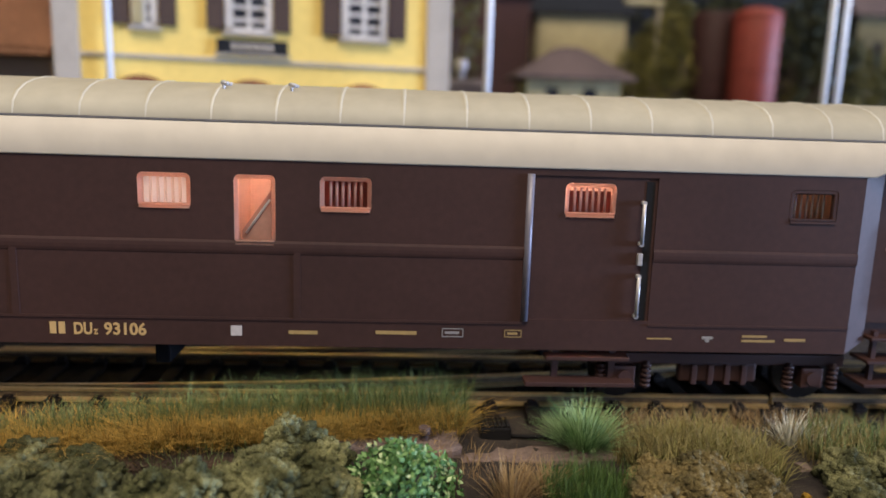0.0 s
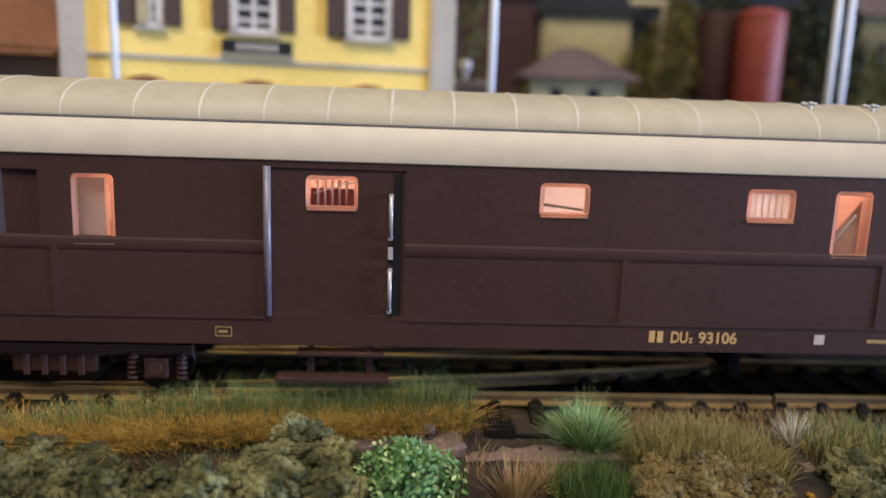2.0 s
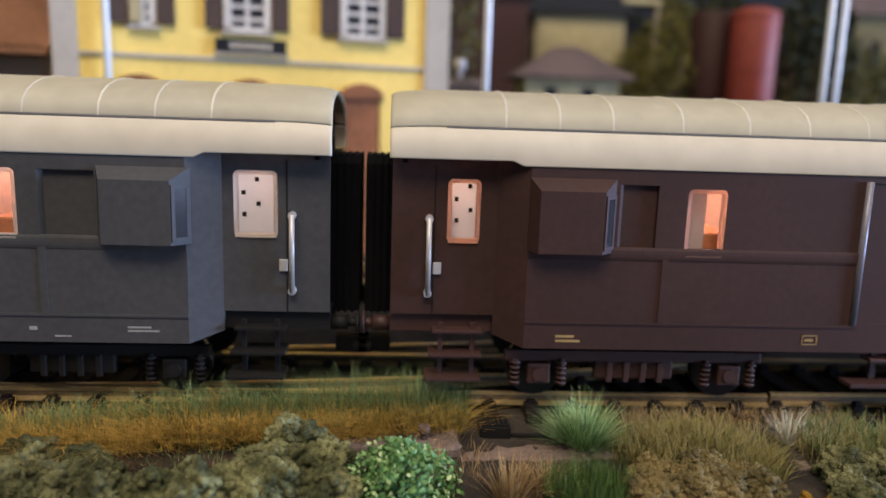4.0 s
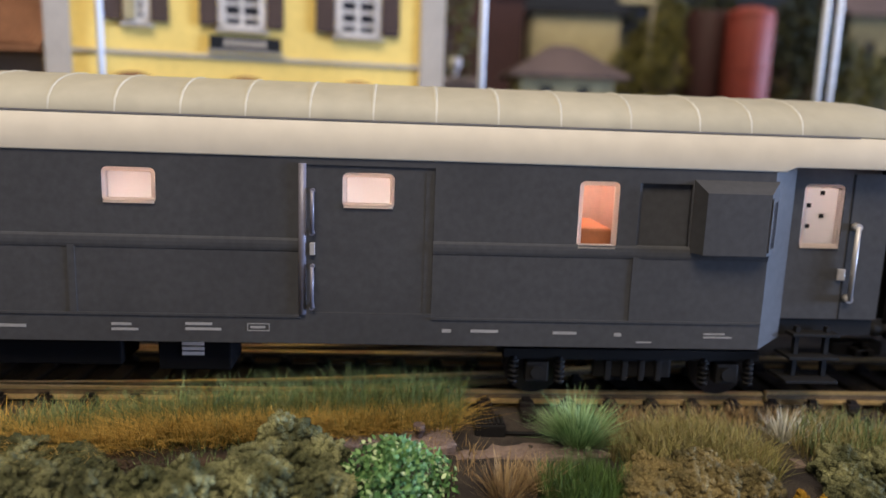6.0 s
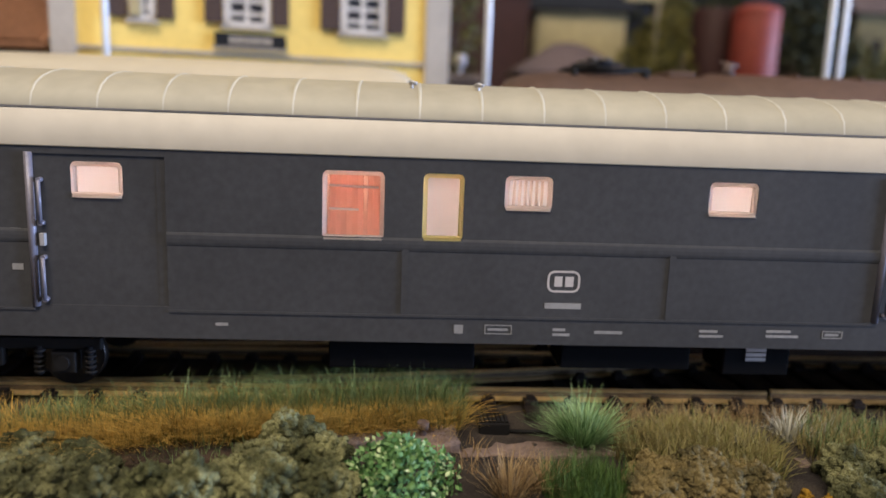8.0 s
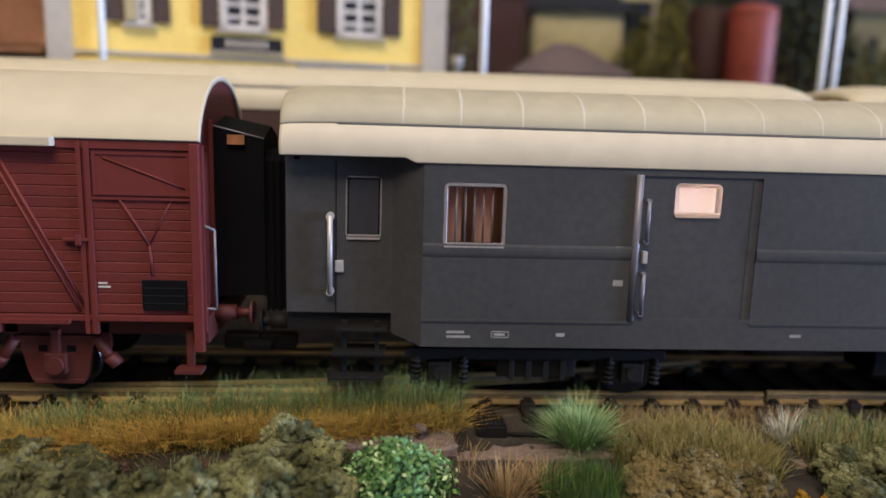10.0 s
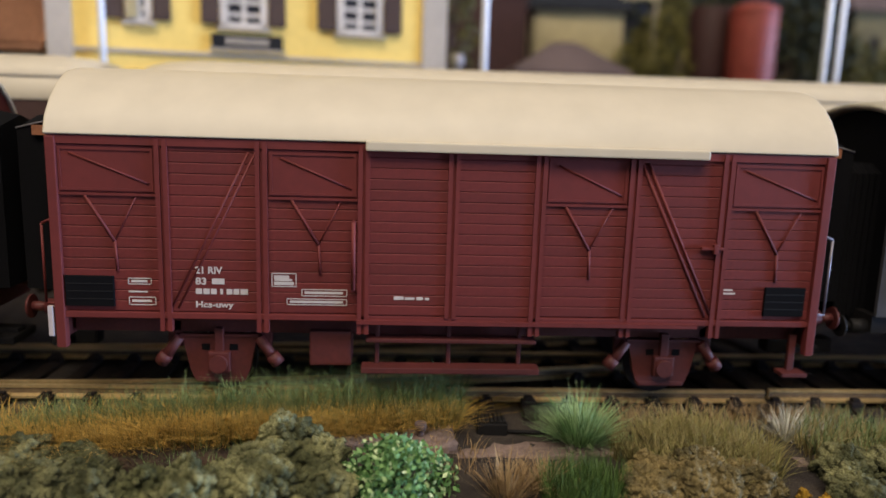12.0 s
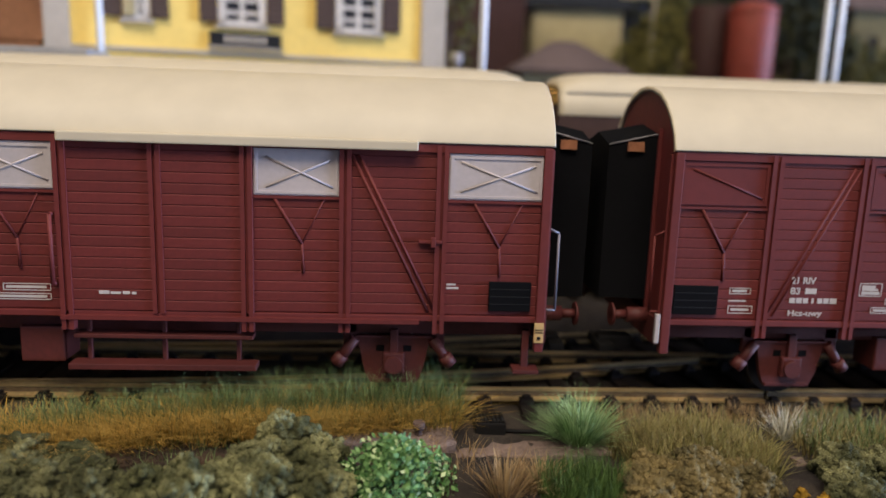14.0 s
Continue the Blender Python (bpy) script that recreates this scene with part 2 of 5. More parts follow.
def plate(name, mat, parent, *boxes, label="", r=0.0):
    bm = bmesh.new()
    for b in boxes:
        if r:
            rbox(bm, *b, r)
        else:
            box(bm, *b)
    return part(name, bm, mat, parent, label)


def rods(name, mat, parent, *list_of, label="", n=8):
    bm = bmesh.new()
    for a, b, r in list_of:
        rod(bm, a, b, r, n)
    return part(name, bm, mat, parent, label)


def lettering(words, x, y, z, height, mat, parent, width=0.0, name="lettering"):
    """Raised flat lettering on a face that looks along -y, with its lower left corner at x, z."""
    c = bpy.data.curves.new(name, "FONT")
    c.body, c.size, c.extrude, c.offset = words, height * 1.38, 0.03, height * 0.035
    t = bpy.data.objects.new("scratch", c)
    scene.collection.objects.link(t)
    bpy.context.view_layer.update()
    me = bpy.data.meshes.new_from_object(t.evaluated_get(bpy.context.evaluated_depsgraph_get()))
    bpy.data.objects.remove(t)
    xs = [v.co.x for v in me.vertices]
    k = width / (max(xs) - min(xs)) if width else 1.0
    for v in me.vertices:
        v.co = Vector((x + (v.co.x - min(xs)) * k, y - v.co.z, z + v.co.y)) * MM
    me.name = name
    me.materials.clear()
    me.materials.append(mat)
    ob = new(name, me)
    ob.parent = parent
    return ob


# ---- the layout board, the ground and the room ----
def ground_height(x, y):
    """The scenery's relief: a level track bed, a verge that falls away towards the viewer and a raised rear yard."""
    h = -4.2
    if y < 2:
        h -= min(1.0, (2 - y) / 60) * 5.0
    if y > 52:
        h += min(1.0, (y - 52) / 5) * 6.5
    n = noise.noise(Vector((x * 0.05, y * 0.05, 0.3))) * 1.1 + noise.noise(Vector((x * 0.22, y * 0.22, 5.0))) * 0.45
    return h + (n if y < 3 else n * 0.12)


def ground_sheet(x0, x1, y0, y1, step):
    bm = bmesh.new()
    nx, ny = int((x1 - x0) / step), int((y1 - y0) / step)
    g = [[bm.verts.new((x0 + i * step, y0 + j * step, ground_height(x0 + i * step, y0 + j * step))) for i in range(nx + 1)] for j in range(ny + 1)]
    for j in range(ny):
        for i in range(nx):
            f = bm.faces.new((g[j][i], g[j][i + 1], g[j + 1][i + 1], g[j + 1][i]))
            f.smooth = True
    return bm


tagged(part("ground", ground_sheet(-240, 300, -100, 420, 2.5), BALLAST), "gritty brown ballast and earth of the railway layout", "ground", kind="structure")
tagged(plate("baseboard", DIRTY, None, (-2800, 1320, -108, 560, -60, -16)), "plain wooden board under the model railway", "baseboard", kind="structure")
tagged(plate("backdrop", NIGHT, None, (-2800, 1320, 552, 560, -16, 520)), "dark cloth hanging behind the layout", "backdrop", kind="structure")
tagged(plate("floor", DIRTY, None, (-2900, 2600, -2300, 2300, -960, -900)), "plain floor of the room", "floor", kind="structure")
tagged(plate("ceiling", DIRTY, None, (-2900, 2600, -2300, 2300, 1500, 1560)), "plain ceiling of the room", "ceiling", kind="structure")
for nm, b in (("wall_north", (-2900, 2600, 2300, 2360, -900, 1500)), ("wall_south", (-2900, 2600, -2360, -2300, -900, 1500)),
              ("wall_west", (-2960, -2900, -2300, 2300, -900, 1500)), ("wall_east", (2600, 2660, -2300, 2300, -900, 1500))):
    tagged(plate(nm, DIRTY, None, b), "plain painted room wall", "wall", kind="structure")


# ---- tracks ----
RAIL_PROFILE = ((-1.15, -2.1), (1.15, -2.1), (1.15, -1.75), (0.25, -1.5), (0.25, -0.65), (0.42, -0.5), (0.42, 0.0), (-0.42, 0.0), (-0.42, -0.5), (-0.25, -0.65), (-0.25, -1.5), (-1.15, -1.75))


def rail_bar(parent, pts, name="rail"):
    """A rail with head, web and foot along a line of plan points; z is the head's top."""
    bm = bmesh.new()
    rings = []
    for i, (x, y, z) in enumerate(pts):
        a, b = pts[max(i - 1, 0)], pts[min(i + 1, len(pts) - 1)]
        d = Vector((b[0] - a[0], b[1] - a[1], 0)).normalized()
        rings.append([(x - d.y * u, y + d.x * u, z + w) for u, w in RAIL_PROFILE])
    loft(bm, rings, smooth=False)
    bar = part(name, bm, RAIL, parent)
    bar.data.materials.append(WEB)
    for i, f in enumerate(bar.data.polygons):
        if i % len(RAIL_PROFILE) in (3, 4, 8, 9):
            f.material_index = 1
    return bar


def sleeper_mesh():
    bm = bmesh.new()
    rbox(bm, -1.35, 1.35, -16.5, 16.5, -1.5, 0.0, 0.18)
    for y in (-GAUGE / 2, GAUGE / 2):
        for s in (-1, 1):
            rbox(bm, -1.3, 1.3, y + s * 2.0 - 0.9, y + s * 2.0 + 0.9, -0.1, 0.9, 0.25)
            rbox(bm, -0.75, 0.75, y + s * 1.8 - 0.6, y + s * 1.8 + 0.6, 0.8, 1.45, 0.2)
    o = part("sleeper", bm, SLEEPER)
    me = o.data
    bpy.data.objects.remove(o)
    return me


SLEEPER_MESH = sleeper_mesh()


def track(name, cy, z, x0, x1, label, pitch=7.6, turn=0.0, ox=0.0, ends=None, joint=None):
    t = thing(name, (ox, cy, z), label, "track", "tracks", "structure")
    t.rotation_euler = (0, 0, radians(turn))
    for y in (-GAUGE / 2, GAUGE / 2):
        if joint and y < 0:
            rail_bar(t, [(x0, y, 0), (joint - 0.4, y, 0)])
            rail_bar(t, [(joint + 0.4, y + 0.1, 0.25), (x1, y, 0.0)])
        else:
            rail_bar(t, [(x0, y, 0), (x1, y, 0)])
    n = int((x1 - x0) / pitch)
    if ends:
        for y in (-GAUGE / 2, GAUGE / 2):
            for a, b in ((ends[0], x0), (x1, ends[1])):
                rail_bar(t, [(a, y, 0), (b, y, 0)])
        bm = bmesh.new()
        x = ends[0]
        while x < ends[1]:
            if not x0 - pitch < x < x1 + pitch:
                box(bm, x, x + 2.7, -16.5, 16.5, -3.6, -2.1)
            x += pitch
        tagged(part("sleepers", bm, SLEEPER, t), kind="stuff")
        for a, b in ((ends[0], -238), (298, ends[1])):
            plate("track_bed", BALLAST, t, (a, b, -20, 20, -16 - z, -3.0))
    for i in range(n):
        s = new("sleeper", SLEEPER_MESH)
        s.parent = t
        s.location = Vector((x0 + (i + 0.5) * pitch, 0, -2.1)) * MM
    return t


CY, RZ = 16.0, -1.1
track("railway_track", 7.75 + GAUGE / 2, RZ, -200, 230, "brass-coloured rails on black sleepers in ballast", ends=(-900, 900), joint=69.0)
track("railway_track", CY + 59.0, RZ + 7.5, -240, 260, "brass-coloured rails of the raised rear track", ends=(-2780, 1300))
# the diverging road of the turnout bends away behind the near rail
branch = thing("railway_track", (0, 0, RZ), "diverging brass rails of a turnout", "track", "tracks", "structure")
bend = lambda x: 9.4 + 0.0008 * (x + 80) ** 2
for dy, a, b in ((0.0, -80, 64), (GAUGE, -80, 86)):
    n = 24
    rail_bar(branch, [(a + (b - a) * k / n, bend(a + (b - a) * k / n) + dy, 0) for k in range(n + 1)])
for x in range(34, 86, 8):
    o = new("sleeper", SLEEPER_MESH)
    o.parent = branch
    o.location = Vector((x, bend(x) + GAUGE / 2, -2.15)) * MM
    o.rotation_euler = (0, 0, math.atan(0.0016 * (x + 80)))


# ---- the front train ----
def roof_section(w, x, top, z_eave, z_gutter, over=0.7, squash=1.0):
    """Half-ring points of a coach roof from the near eave over the top to the far eave (y measured from the centreline)."""
    pts = []
    half = w / 2 + over
    steps = (0, 0.04, 0.22, 0.42, 0.62, 0.80, 0.96, 1.0)
    for u in steps:
        pts.append((x, -half + 1.7 * u ** 2.0 + 0.5 * (1 - u) ** 2, z_eave + (z_gutter - z_eave) * u))
    for k in (0.12, 1, 2, 3, 4, 5, 6, 7, 8, 9, 10, 11, 11.88, 12):
        a = math.pi * k / 12
        y = -(half - 1.7) * math.cos(a)
        pts.append((x, y, z_gutter + (top - z_gutter) * squash * max(math.sin(a), 0.0) ** 0.78))
    for u in steps[-2::-1]:
        pts.append((x, half - 1.7 * u ** 2.0 - 0.5 * (1 - u) ** 2, z_eave + (z_gutter - z_eave) * u))
    return pts


def window_unit(parent, x0, x1, z0, z1, y, bars=0, lit=True, name="window", blind=False):
    """A moulded window: rounded frame with a stepped sill, and guard bars behind it (bars < 0: pale moulded bars)."""
    f = 0.7
    y += 0.2
    ring = lambda d, r, yy: [(cx + r * math.cos(q), yy, cz + r * math.sin(q)) for cx, cz, q0 in
                             ((x1 - d - r, z1 - d - r, 0), (x0 + d + r, z1 - d - r, 90), (x0 + d + r, z0 + d + r, 180), (x1 - d - r, z0 + d + r, 270))
                             for q in [radians(q0 + 22.5 * k) for k in range(5)]]
    bm = bmesh.new()
    steps = [ring(0.0, 0.95, y + 0.9), ring(0.0, 0.95, y + 0.12), ring(0.12, 0.85, y), ring(f - 0.14, 0.45, y), ring(f, 0.35, y + 0.14), ring(f, 0.35, y + 0.9)]
    loft(bm, steps + steps[:1], caps=False, smooth=False)
    bmesh.ops.remove_doubles(bm, verts=bm.verts[:], dist=0.001)
    # lit also picks the frame's colour; warm and pink have the glow painted in.
    pale = BROWN if lit == "dark" else WARMFRAME if lit == "warm" else PINKFRAME if lit == "pink" else FRAME if lit else DIMFRAME
    w = part(name, bm, pale, parent)
    hold = parent if parent.parent else w
    bm = bmesh.new()
    loft(bm, [[(x, y + 0.1, z0 + 0.04), (x, y - 0.34, z0 + 0.08), (x, y - 0.3, z0 + 0.36), (x, y - 0.06, z0 + 0.42), (x, y - 0.06, z0 + 0.58), (x, y - 0.22, z0 + 0.62), (x, y - 0.2, z0 + 0.84), (x, y + 0.1, z0 + 0.9)] for x in (x0 + 0.25, x1 - 0.25)], smooth=False)
    part("sill", bm, pale, hold)
    if blind:
        plate("blind", BLIND, hold, (x0 + 0.2, x1 - 0.2, y + 1.0, y + 1.15, z0 + 0.2, z1 - 0.2))
    if bars:
        n = abs(bars)
        gap = (x1 - x0 - 2 * f) / (n + 1)
        for i in range(n):
            x = x0 + f + gap * (i + 1)
            yb = y + (1.4 if bars > 0 else 0.75)
            rods("guard_bar", DARKBAR if bars > 0 else FRAME if blind else PALEBAR, hold, ((x, yb, z0 + 0.3), (x, yb, z1 - 0.3), 0.18 if bars > 0 else 0.24), n=6)
    return w


def wall_with_openings(bm, x0, x1, z0, z1, y0, y1, openings, fillet=0.0):
    """A wall slab cut through by openings (x0, x1, z0, z1), as one connected mesh; fillet rounds the openings' corners."""
    xs = sorted({x0, x1, *[q for o in openings for q in o[:2]]})
    zs = sorted({z0, z1, *[q for o in openings for q in o[2:]]})
    solid = lambda i, j: 0 <= i < len(xs) - 1 and 0 <= j < len(zs) - 1 and not any(
        a <= (xs[i] + xs[i + 1]) / 2 <= b and c <= (zs[j] + zs[j + 1]) / 2 <= d for a, b, c, d in openings)
    vs = {}

    def vert(i, j, k):
        if (i, j, k) not in vs:
            vs[i, j, k] = bm.verts.new((xs[i], (y0, y1)[k], zs[j]))
        return vs[i, j, k]

    for i in range(len(xs) - 1):
        for j in range(len(zs) - 1):
            if not solid(i, j):
                continue
            for k in (0, 1):
                bm.faces.new([vert(i, j, k), vert(i + 1, j, k), vert(i + 1, j + 1, k), vert(i, j + 1, k)])
            for di, dj, e in ((-1, 0, ((i, j), (i, j + 1))), (1, 0, ((i + 1, j), (i + 1, j + 1))), (0, -1, ((i, j), (i + 1, j))), (0, 1, ((i, j + 1), (i + 1, j + 1)))):
                if not solid(i + di, j + dj):
                    (a, b), (c, d) = e
                    bm.faces.new([vert(a, b, 0), vert(c, d, 0), vert(c, d, 1), vert(a, b, 1)])
    if fillet:
        for a, b, c, d in openings:
            for cx, cz, sx, sz in ((a, c, 1, 1), (b, c, -1, 1), (a, d, 1, -1), (b, d, -1, -1)):
                arc = [(cx + sx * fillet * (1 - math.cos(t)), cz + sz * fillet * (1 - math.sin(t))) for t in [math.pi / 2 * q / 5 for q in range(6)]]
                ring = [(cx, cz)] + arc
                loft(bm, [[(x, y, z) for x, z in ring] for y in (y0 - 0.22, y0 + 0.6)], smooth=False)


def bogie(parent, x, z, mat, base=34.0):
    b = part("bogie", _bogie_frame(x, z, base), mat, parent)
    for s in (-1, 1):
        ax = x + s * base / 2
        rods("wheel", WHEEL, b, ((ax, -9.2, z + 5.3), (ax, -7.4, z + 5.3), 5.3), ((ax, 11.5, z + 5.3), (ax, 13.2, z + 5.3), 5.3),
             ((ax, -9, z + 5.3), (ax, 12, z + 5.3), 1.0), n=24)
        bm = bmesh.new()
        rbox(bm, ax - 2.0, ax + 2.0, -13.2, -10.6, z + 3.4, z + 7.0, 0.3)
        rod(bm, (ax, -13.7, z + 5.2), (ax, -13.0, z + 5.2), 1.2, 12)
        part("axle_box", bm, mat, b)
        for q in (-4.1, 4.1):
            bm = bmesh.new()
            for k in range(5):
                rod(bm, (ax + q, -12.3, z + 3.2 + k * 0.9), (ax + q, -12.3, z + 3.7 + k * 0.9), 0.95, 10)
            rod(bm, (ax + q, -12.3, z + 2.9), (ax + q, -12.3, z + 7.8), 0.6, 8)
            part("coil_spring", bm, mat, b)
    return b


def _bogie_frame(x, z, base):
    bm = bmesh.new()
    h = base / 2
    rbox(bm, x - h - 6, x + h + 6, -12.4, -11.0, z + 7.2, z + 9.2, 0.3)
    rbox(bm, x - h - 6, x + h + 6, 11.0, 12.4, z + 7.2, z + 9.2, 0.3)
    rbox(bm, x - 7, x + 7, -12.6, -10.8, z + 4.2, z + 7.6, 0.4)
    for q in (-4.5, -1.5, 1.5, 4.5):
        rbox(bm, x + q - 0.5, x + q + 0.5, -13.2, -12.4, z + 3.8, z + 7.4, 0.15)
    rbox(bm, x - 3, x + 3, -11.5, 11.5, z + 5.5, z + 9.0, 0.3)
    return bm


def gangway(parent, x, side, z_top=44.0, depth=6.5, w=7.0):
    """Black folded bellows on a coach end, as one pleated skin."""
    bm = bmesh.new()
    rings = []
    for k in range(11):
        q = 0.35 * (k % 2)
        X = x + side * depth * k / 10
        rings.append([(X, -w + q, 14 + q), (X, w - q, 14 + q), (X, w - q, z_top - 1.5 - q), (X, w * 0.6, z_top - q), (X, -w * 0.6, z_top - q), (X, -w + q, z_top - 1.5 - q)])
    loft(bm, rings, smooth=False)
    return part("gangway_bellows", bm, VOID, parent, "black folded gangway bellows")


def buffers(parent, x, side, mat, z=12.3, reach=5.5):
    for y in (-10.2, 10.2):
        bm = bmesh.new()
        rod(bm, (x, y, z), (x + side * reach * 0.62, y, z), 1.35, 12)
        rod(bm, (x + side * reach * 0.62, y, z), (x + side * reach, y, z), 0.8, 10)
        rod(bm, (x + side * (reach - 0.4), y, z), (x + side * reach, y, z), 2.0, 18)
        part("buffer", bm, mat, parent)
    bm = bmesh.new()
    rbox(bm, min(x, x + side * 6.5), max(x, x + side * 6.5), -1.6, 1.6, 5.2, 8.0, 0.4)
    rbox(bm, min(x + side * 4, x + side * 7), max(x + side * 4, x + side * 7), -4.2, 4.2, 5.6, 7.2, 0.4)
    part("coupler", bm, BLACK, parent)


def coach(spec):
    """A long-distance luggage van: body with real window openings, curved roof with seams, sliding doors, bogies and lit interior.
    Heights are over the rail head; x is along the train and is turned into the van's own by its middle."""
    x0, x1 = spec["ends"]
    xm = (x0 + x1) / 2
    half = (x1 - x0) / 2
    paint, under = spec["paint"], spec["under"]
    v = thing(spec["name"], (xm, CY, RZ), spec["label"], "train car", "cars of the front train")
    W, Z0, ZE, ZG, ZT = 32.0, 10.7, 41.2, 47.1, 53.5
    LX = lambda x: x - xm
    c0, c1 = -half + 23.0, half - 23.0            # where the full width begins
    e0, e1 = c0 - 5.0, c1 + 5.0                   # the narrower entrance ends
    b0, b1 = -half + 0.5, half - 0.5
    # side walls
    openings = [(LX(a), LX(b), c + 1.1, d + 1.1) for a, b, c, d, *_ in spec["windows"]]
    for a, b in spec["doors"]:
        openings.append((LX(a), LX(b), 16.0, 40.1))
    for a, b, c, d in spec["recesses"]:
        openings.append((LX(a), LX(b), c + 1.1, d + 1.1))
    bm = bmesh.new()
    wall_with_openings(bm, c0, c1, Z0, ZE + 0.8, -16.0, -15.1, openings, 0.0)
    body = part("side_wall", bm, paint, v)
    bm = bmesh.new()
    box(bm, c0, c1, 15.1, 16.0, Z0, ZE + 0.8)
    part("side_wall", bm, paint, v)
    for a, b, c, d, *_ in spec["windows"]:
        corner_fillets(body, paint, LX(a), LX(b), c + 1.1, d + 1.1, -16.0)
    for a, b, c, d in spec["recesses"]:
        plate("recessed_panel", paint, body, (LX(a) - 0.3, LX(b) + 0.3, -15.25, -14.9, c + 0.8, d + 1.4))
        bm = bmesh.new()
        loft(bm, [[(LX(a), -15.98, z), (LX(a) + 0.7, -15.25, z), (LX(a), -15.25, z)] for z in (c + 1.1, d + 1.1)], smooth=False)
        part("slanted_reveal", bm, paint, body)
    for a, b in ((e0, c0), (e1, c1)):
        for s in (-1, 1):
            bm = bmesh.new()
            box_skew(bm, a, b, s, Z0 + 1.5, ZE + 0.8)
            part("slanting_panel", bm, paint, v)
    for a, b, w in ((b0, e0, spec["end_windows"][0]), (e1, b1, spec["end_windows"][1])):
        ow = [(LX(w[0]), LX(w[1]), w[2] + 1.1, w[3] + 1.1)] if w else []
        bm = bmesh.new()
        wall_with_openings(bm, a, b, 15.6, ZE + 0.8, -13.0, -12.2, ow)
        en = part("entrance_wall", bm, paint, v)
        if w:
            corner_fillets(en, paint, *ow[0], -13.0)
        bm = bmesh.new()
        box(bm, a, b, 12.2, 13.0, 15.6, ZE + 0.8)
        part("entrance_wall", bm, paint, v)
    bm = bmesh.new()
    box(bm, b0, b1, -12.0, 12.0, 12.4, 15.6)
    part("floor_pan", bm, under, v)
    for x in (b0, b1 - 0.8):
        bm = bmesh.new()
        x += 1.6 if x < 0 else -1.6
        s = roof_section(W - 2.4, x, ZT - 1.4, ZE, ZG - 1.4, 0.0, 0.92)
        loft(bm, [[(x + d, p[1], p[2]) for p in s] + [(x + d, 12.6, ZE), (x + d, 12.6, 15.6), (x + d, -12.6, 15.6), (x + d, -12.6, ZE)] for d in (0, 0.8)], smooth=False)
        part("end_wall", bm, VOID, v, "dark end wall under the roof's edge")
    # roof in two tones with seams
    bm = bmesh.new()
    xs = [0, 0.4, 1.0, 2.0, 3.6, 5.6, 8.0, 11, 14]
    xs += [19.9, 21.6]
    st = [-half + d for d in xs] + [half - d for d in xs[::-1]]
    rings = []
    for x in st:
        d = min(x + half, half - x)
        q = math.sqrt(max(0.0, 1 - (1 - min(d / 13, 1)) ** 2.2))
        rings.append(roof_section(W, x, ZT, ZE + (0.8 if d < 20 else 0.0), ZG - (1 - q) * 0.5, squash=0.84 + 0.16 * q))
    band_n, band_f = [r[:8] for r in rings], [r[-8:] for r in rings]
    top = [r[7:-7] for r in rings]
    loft(bm, band_n, closed=False, caps=False)
    loft(bm, band_f, closed=False, caps=False)
    band = part("roof_band", bm, ROOF_BAND, v, "cream lower edge of the roof")
    so = band.modifiers.new("thick", "SOLIDIFY")
    so.thickness, so.offset = 0.0008, -1
    bm = bmesh.new()
    loft(bm, top, closed=False, caps=False)
    roof = part("roof", bm, ROOF_TOP, v, "beige upper roof with raised seams")
    so = roof.modifiers.new("thick", "SOLIDIFY")
    so.thickness, so.offset = 0.0008, -1
    bm = bmesh.new()
    box(bm, -half + 9, half - 9, -15.22, -14.75, ZG - 0.02, ZG + 0.2)
    part("rain_gutter", bm, TRIMDARK, roof)
    for sx in spec["seams"]:
        x = LX(sx)
        s = roof_section(W, x, ZT + 0.1, ZE, ZG)[7:-7]
        bm = bmesh.new()
        loft(bm, [[(p[0] - 0.32, p[1], p[2] - 0.1) for p in s], [(p[0], p[1], p[2] + 0.06) for p in s], [(p[0] + 0.32, p[1], p[2] - 0.1) for p in s]], closed=False, caps=False)
        part("roof_seam", bm, SEAM, roof)
    for hx in spec["hatches"]:
        bm = bmesh.new()
        for dx in (0, 11):
            for dy in (-9.5, -7.0):
                rod(bm, (LX(hx) + dx, dy, ZT - 2.2), (LX(hx) + dx, dy, ZT + 0.1), 0.25, 8)
                rod(bm, (LX(hx) + dx - 0.4, dy, ZT - 0.2), (LX(hx) + dx + 0.8, dy - 0.5, ZT - 0.4), 0.28, 8)
        part("roof_hatch_hinges", bm, STEEL, roof, "bright metal hatch hinges")
    # belt rail, sill line and panel strips
    stops = sorted([c0] + [LX(q) for d in spec["doors"] for q in d] + [c1])
    for a, b in zip(stops[::2], stops[1::2]):
        bm = bmesh.new()
        loft(bm, [[(x, -15.8, 26.0), (x, -16.12, 26.2), (x, -16.24, 26.7), (x, -16.27, 27.3), (x, -16.23, 27.9), (x, -16.10, 28.25), (x, -15.8, 28.4)] for x in (a, b)], smooth=False)
        part("belt_rail", bm, paint, body)
        plate("sill_strip", paint, body, (a, b, -16.22, -15.9, 15.1, 15.5))
    for x in spec["strips"]:
        plate("panel_strip", paint, body, (LX(x) - 0.55, LX(x) + 0.55, -16.2, -15.9, 15.5, 26.5))
    # windows
    for a, b, c, d, bars, lit in spec["windows"]:
        window_unit(v, LX(a), LX(b), c + 1.1, d + 1.1, -16.15, bars, lit, blind=(paint is BLUE and lit and d - c < 7) or a in (-403.8, -57.3))
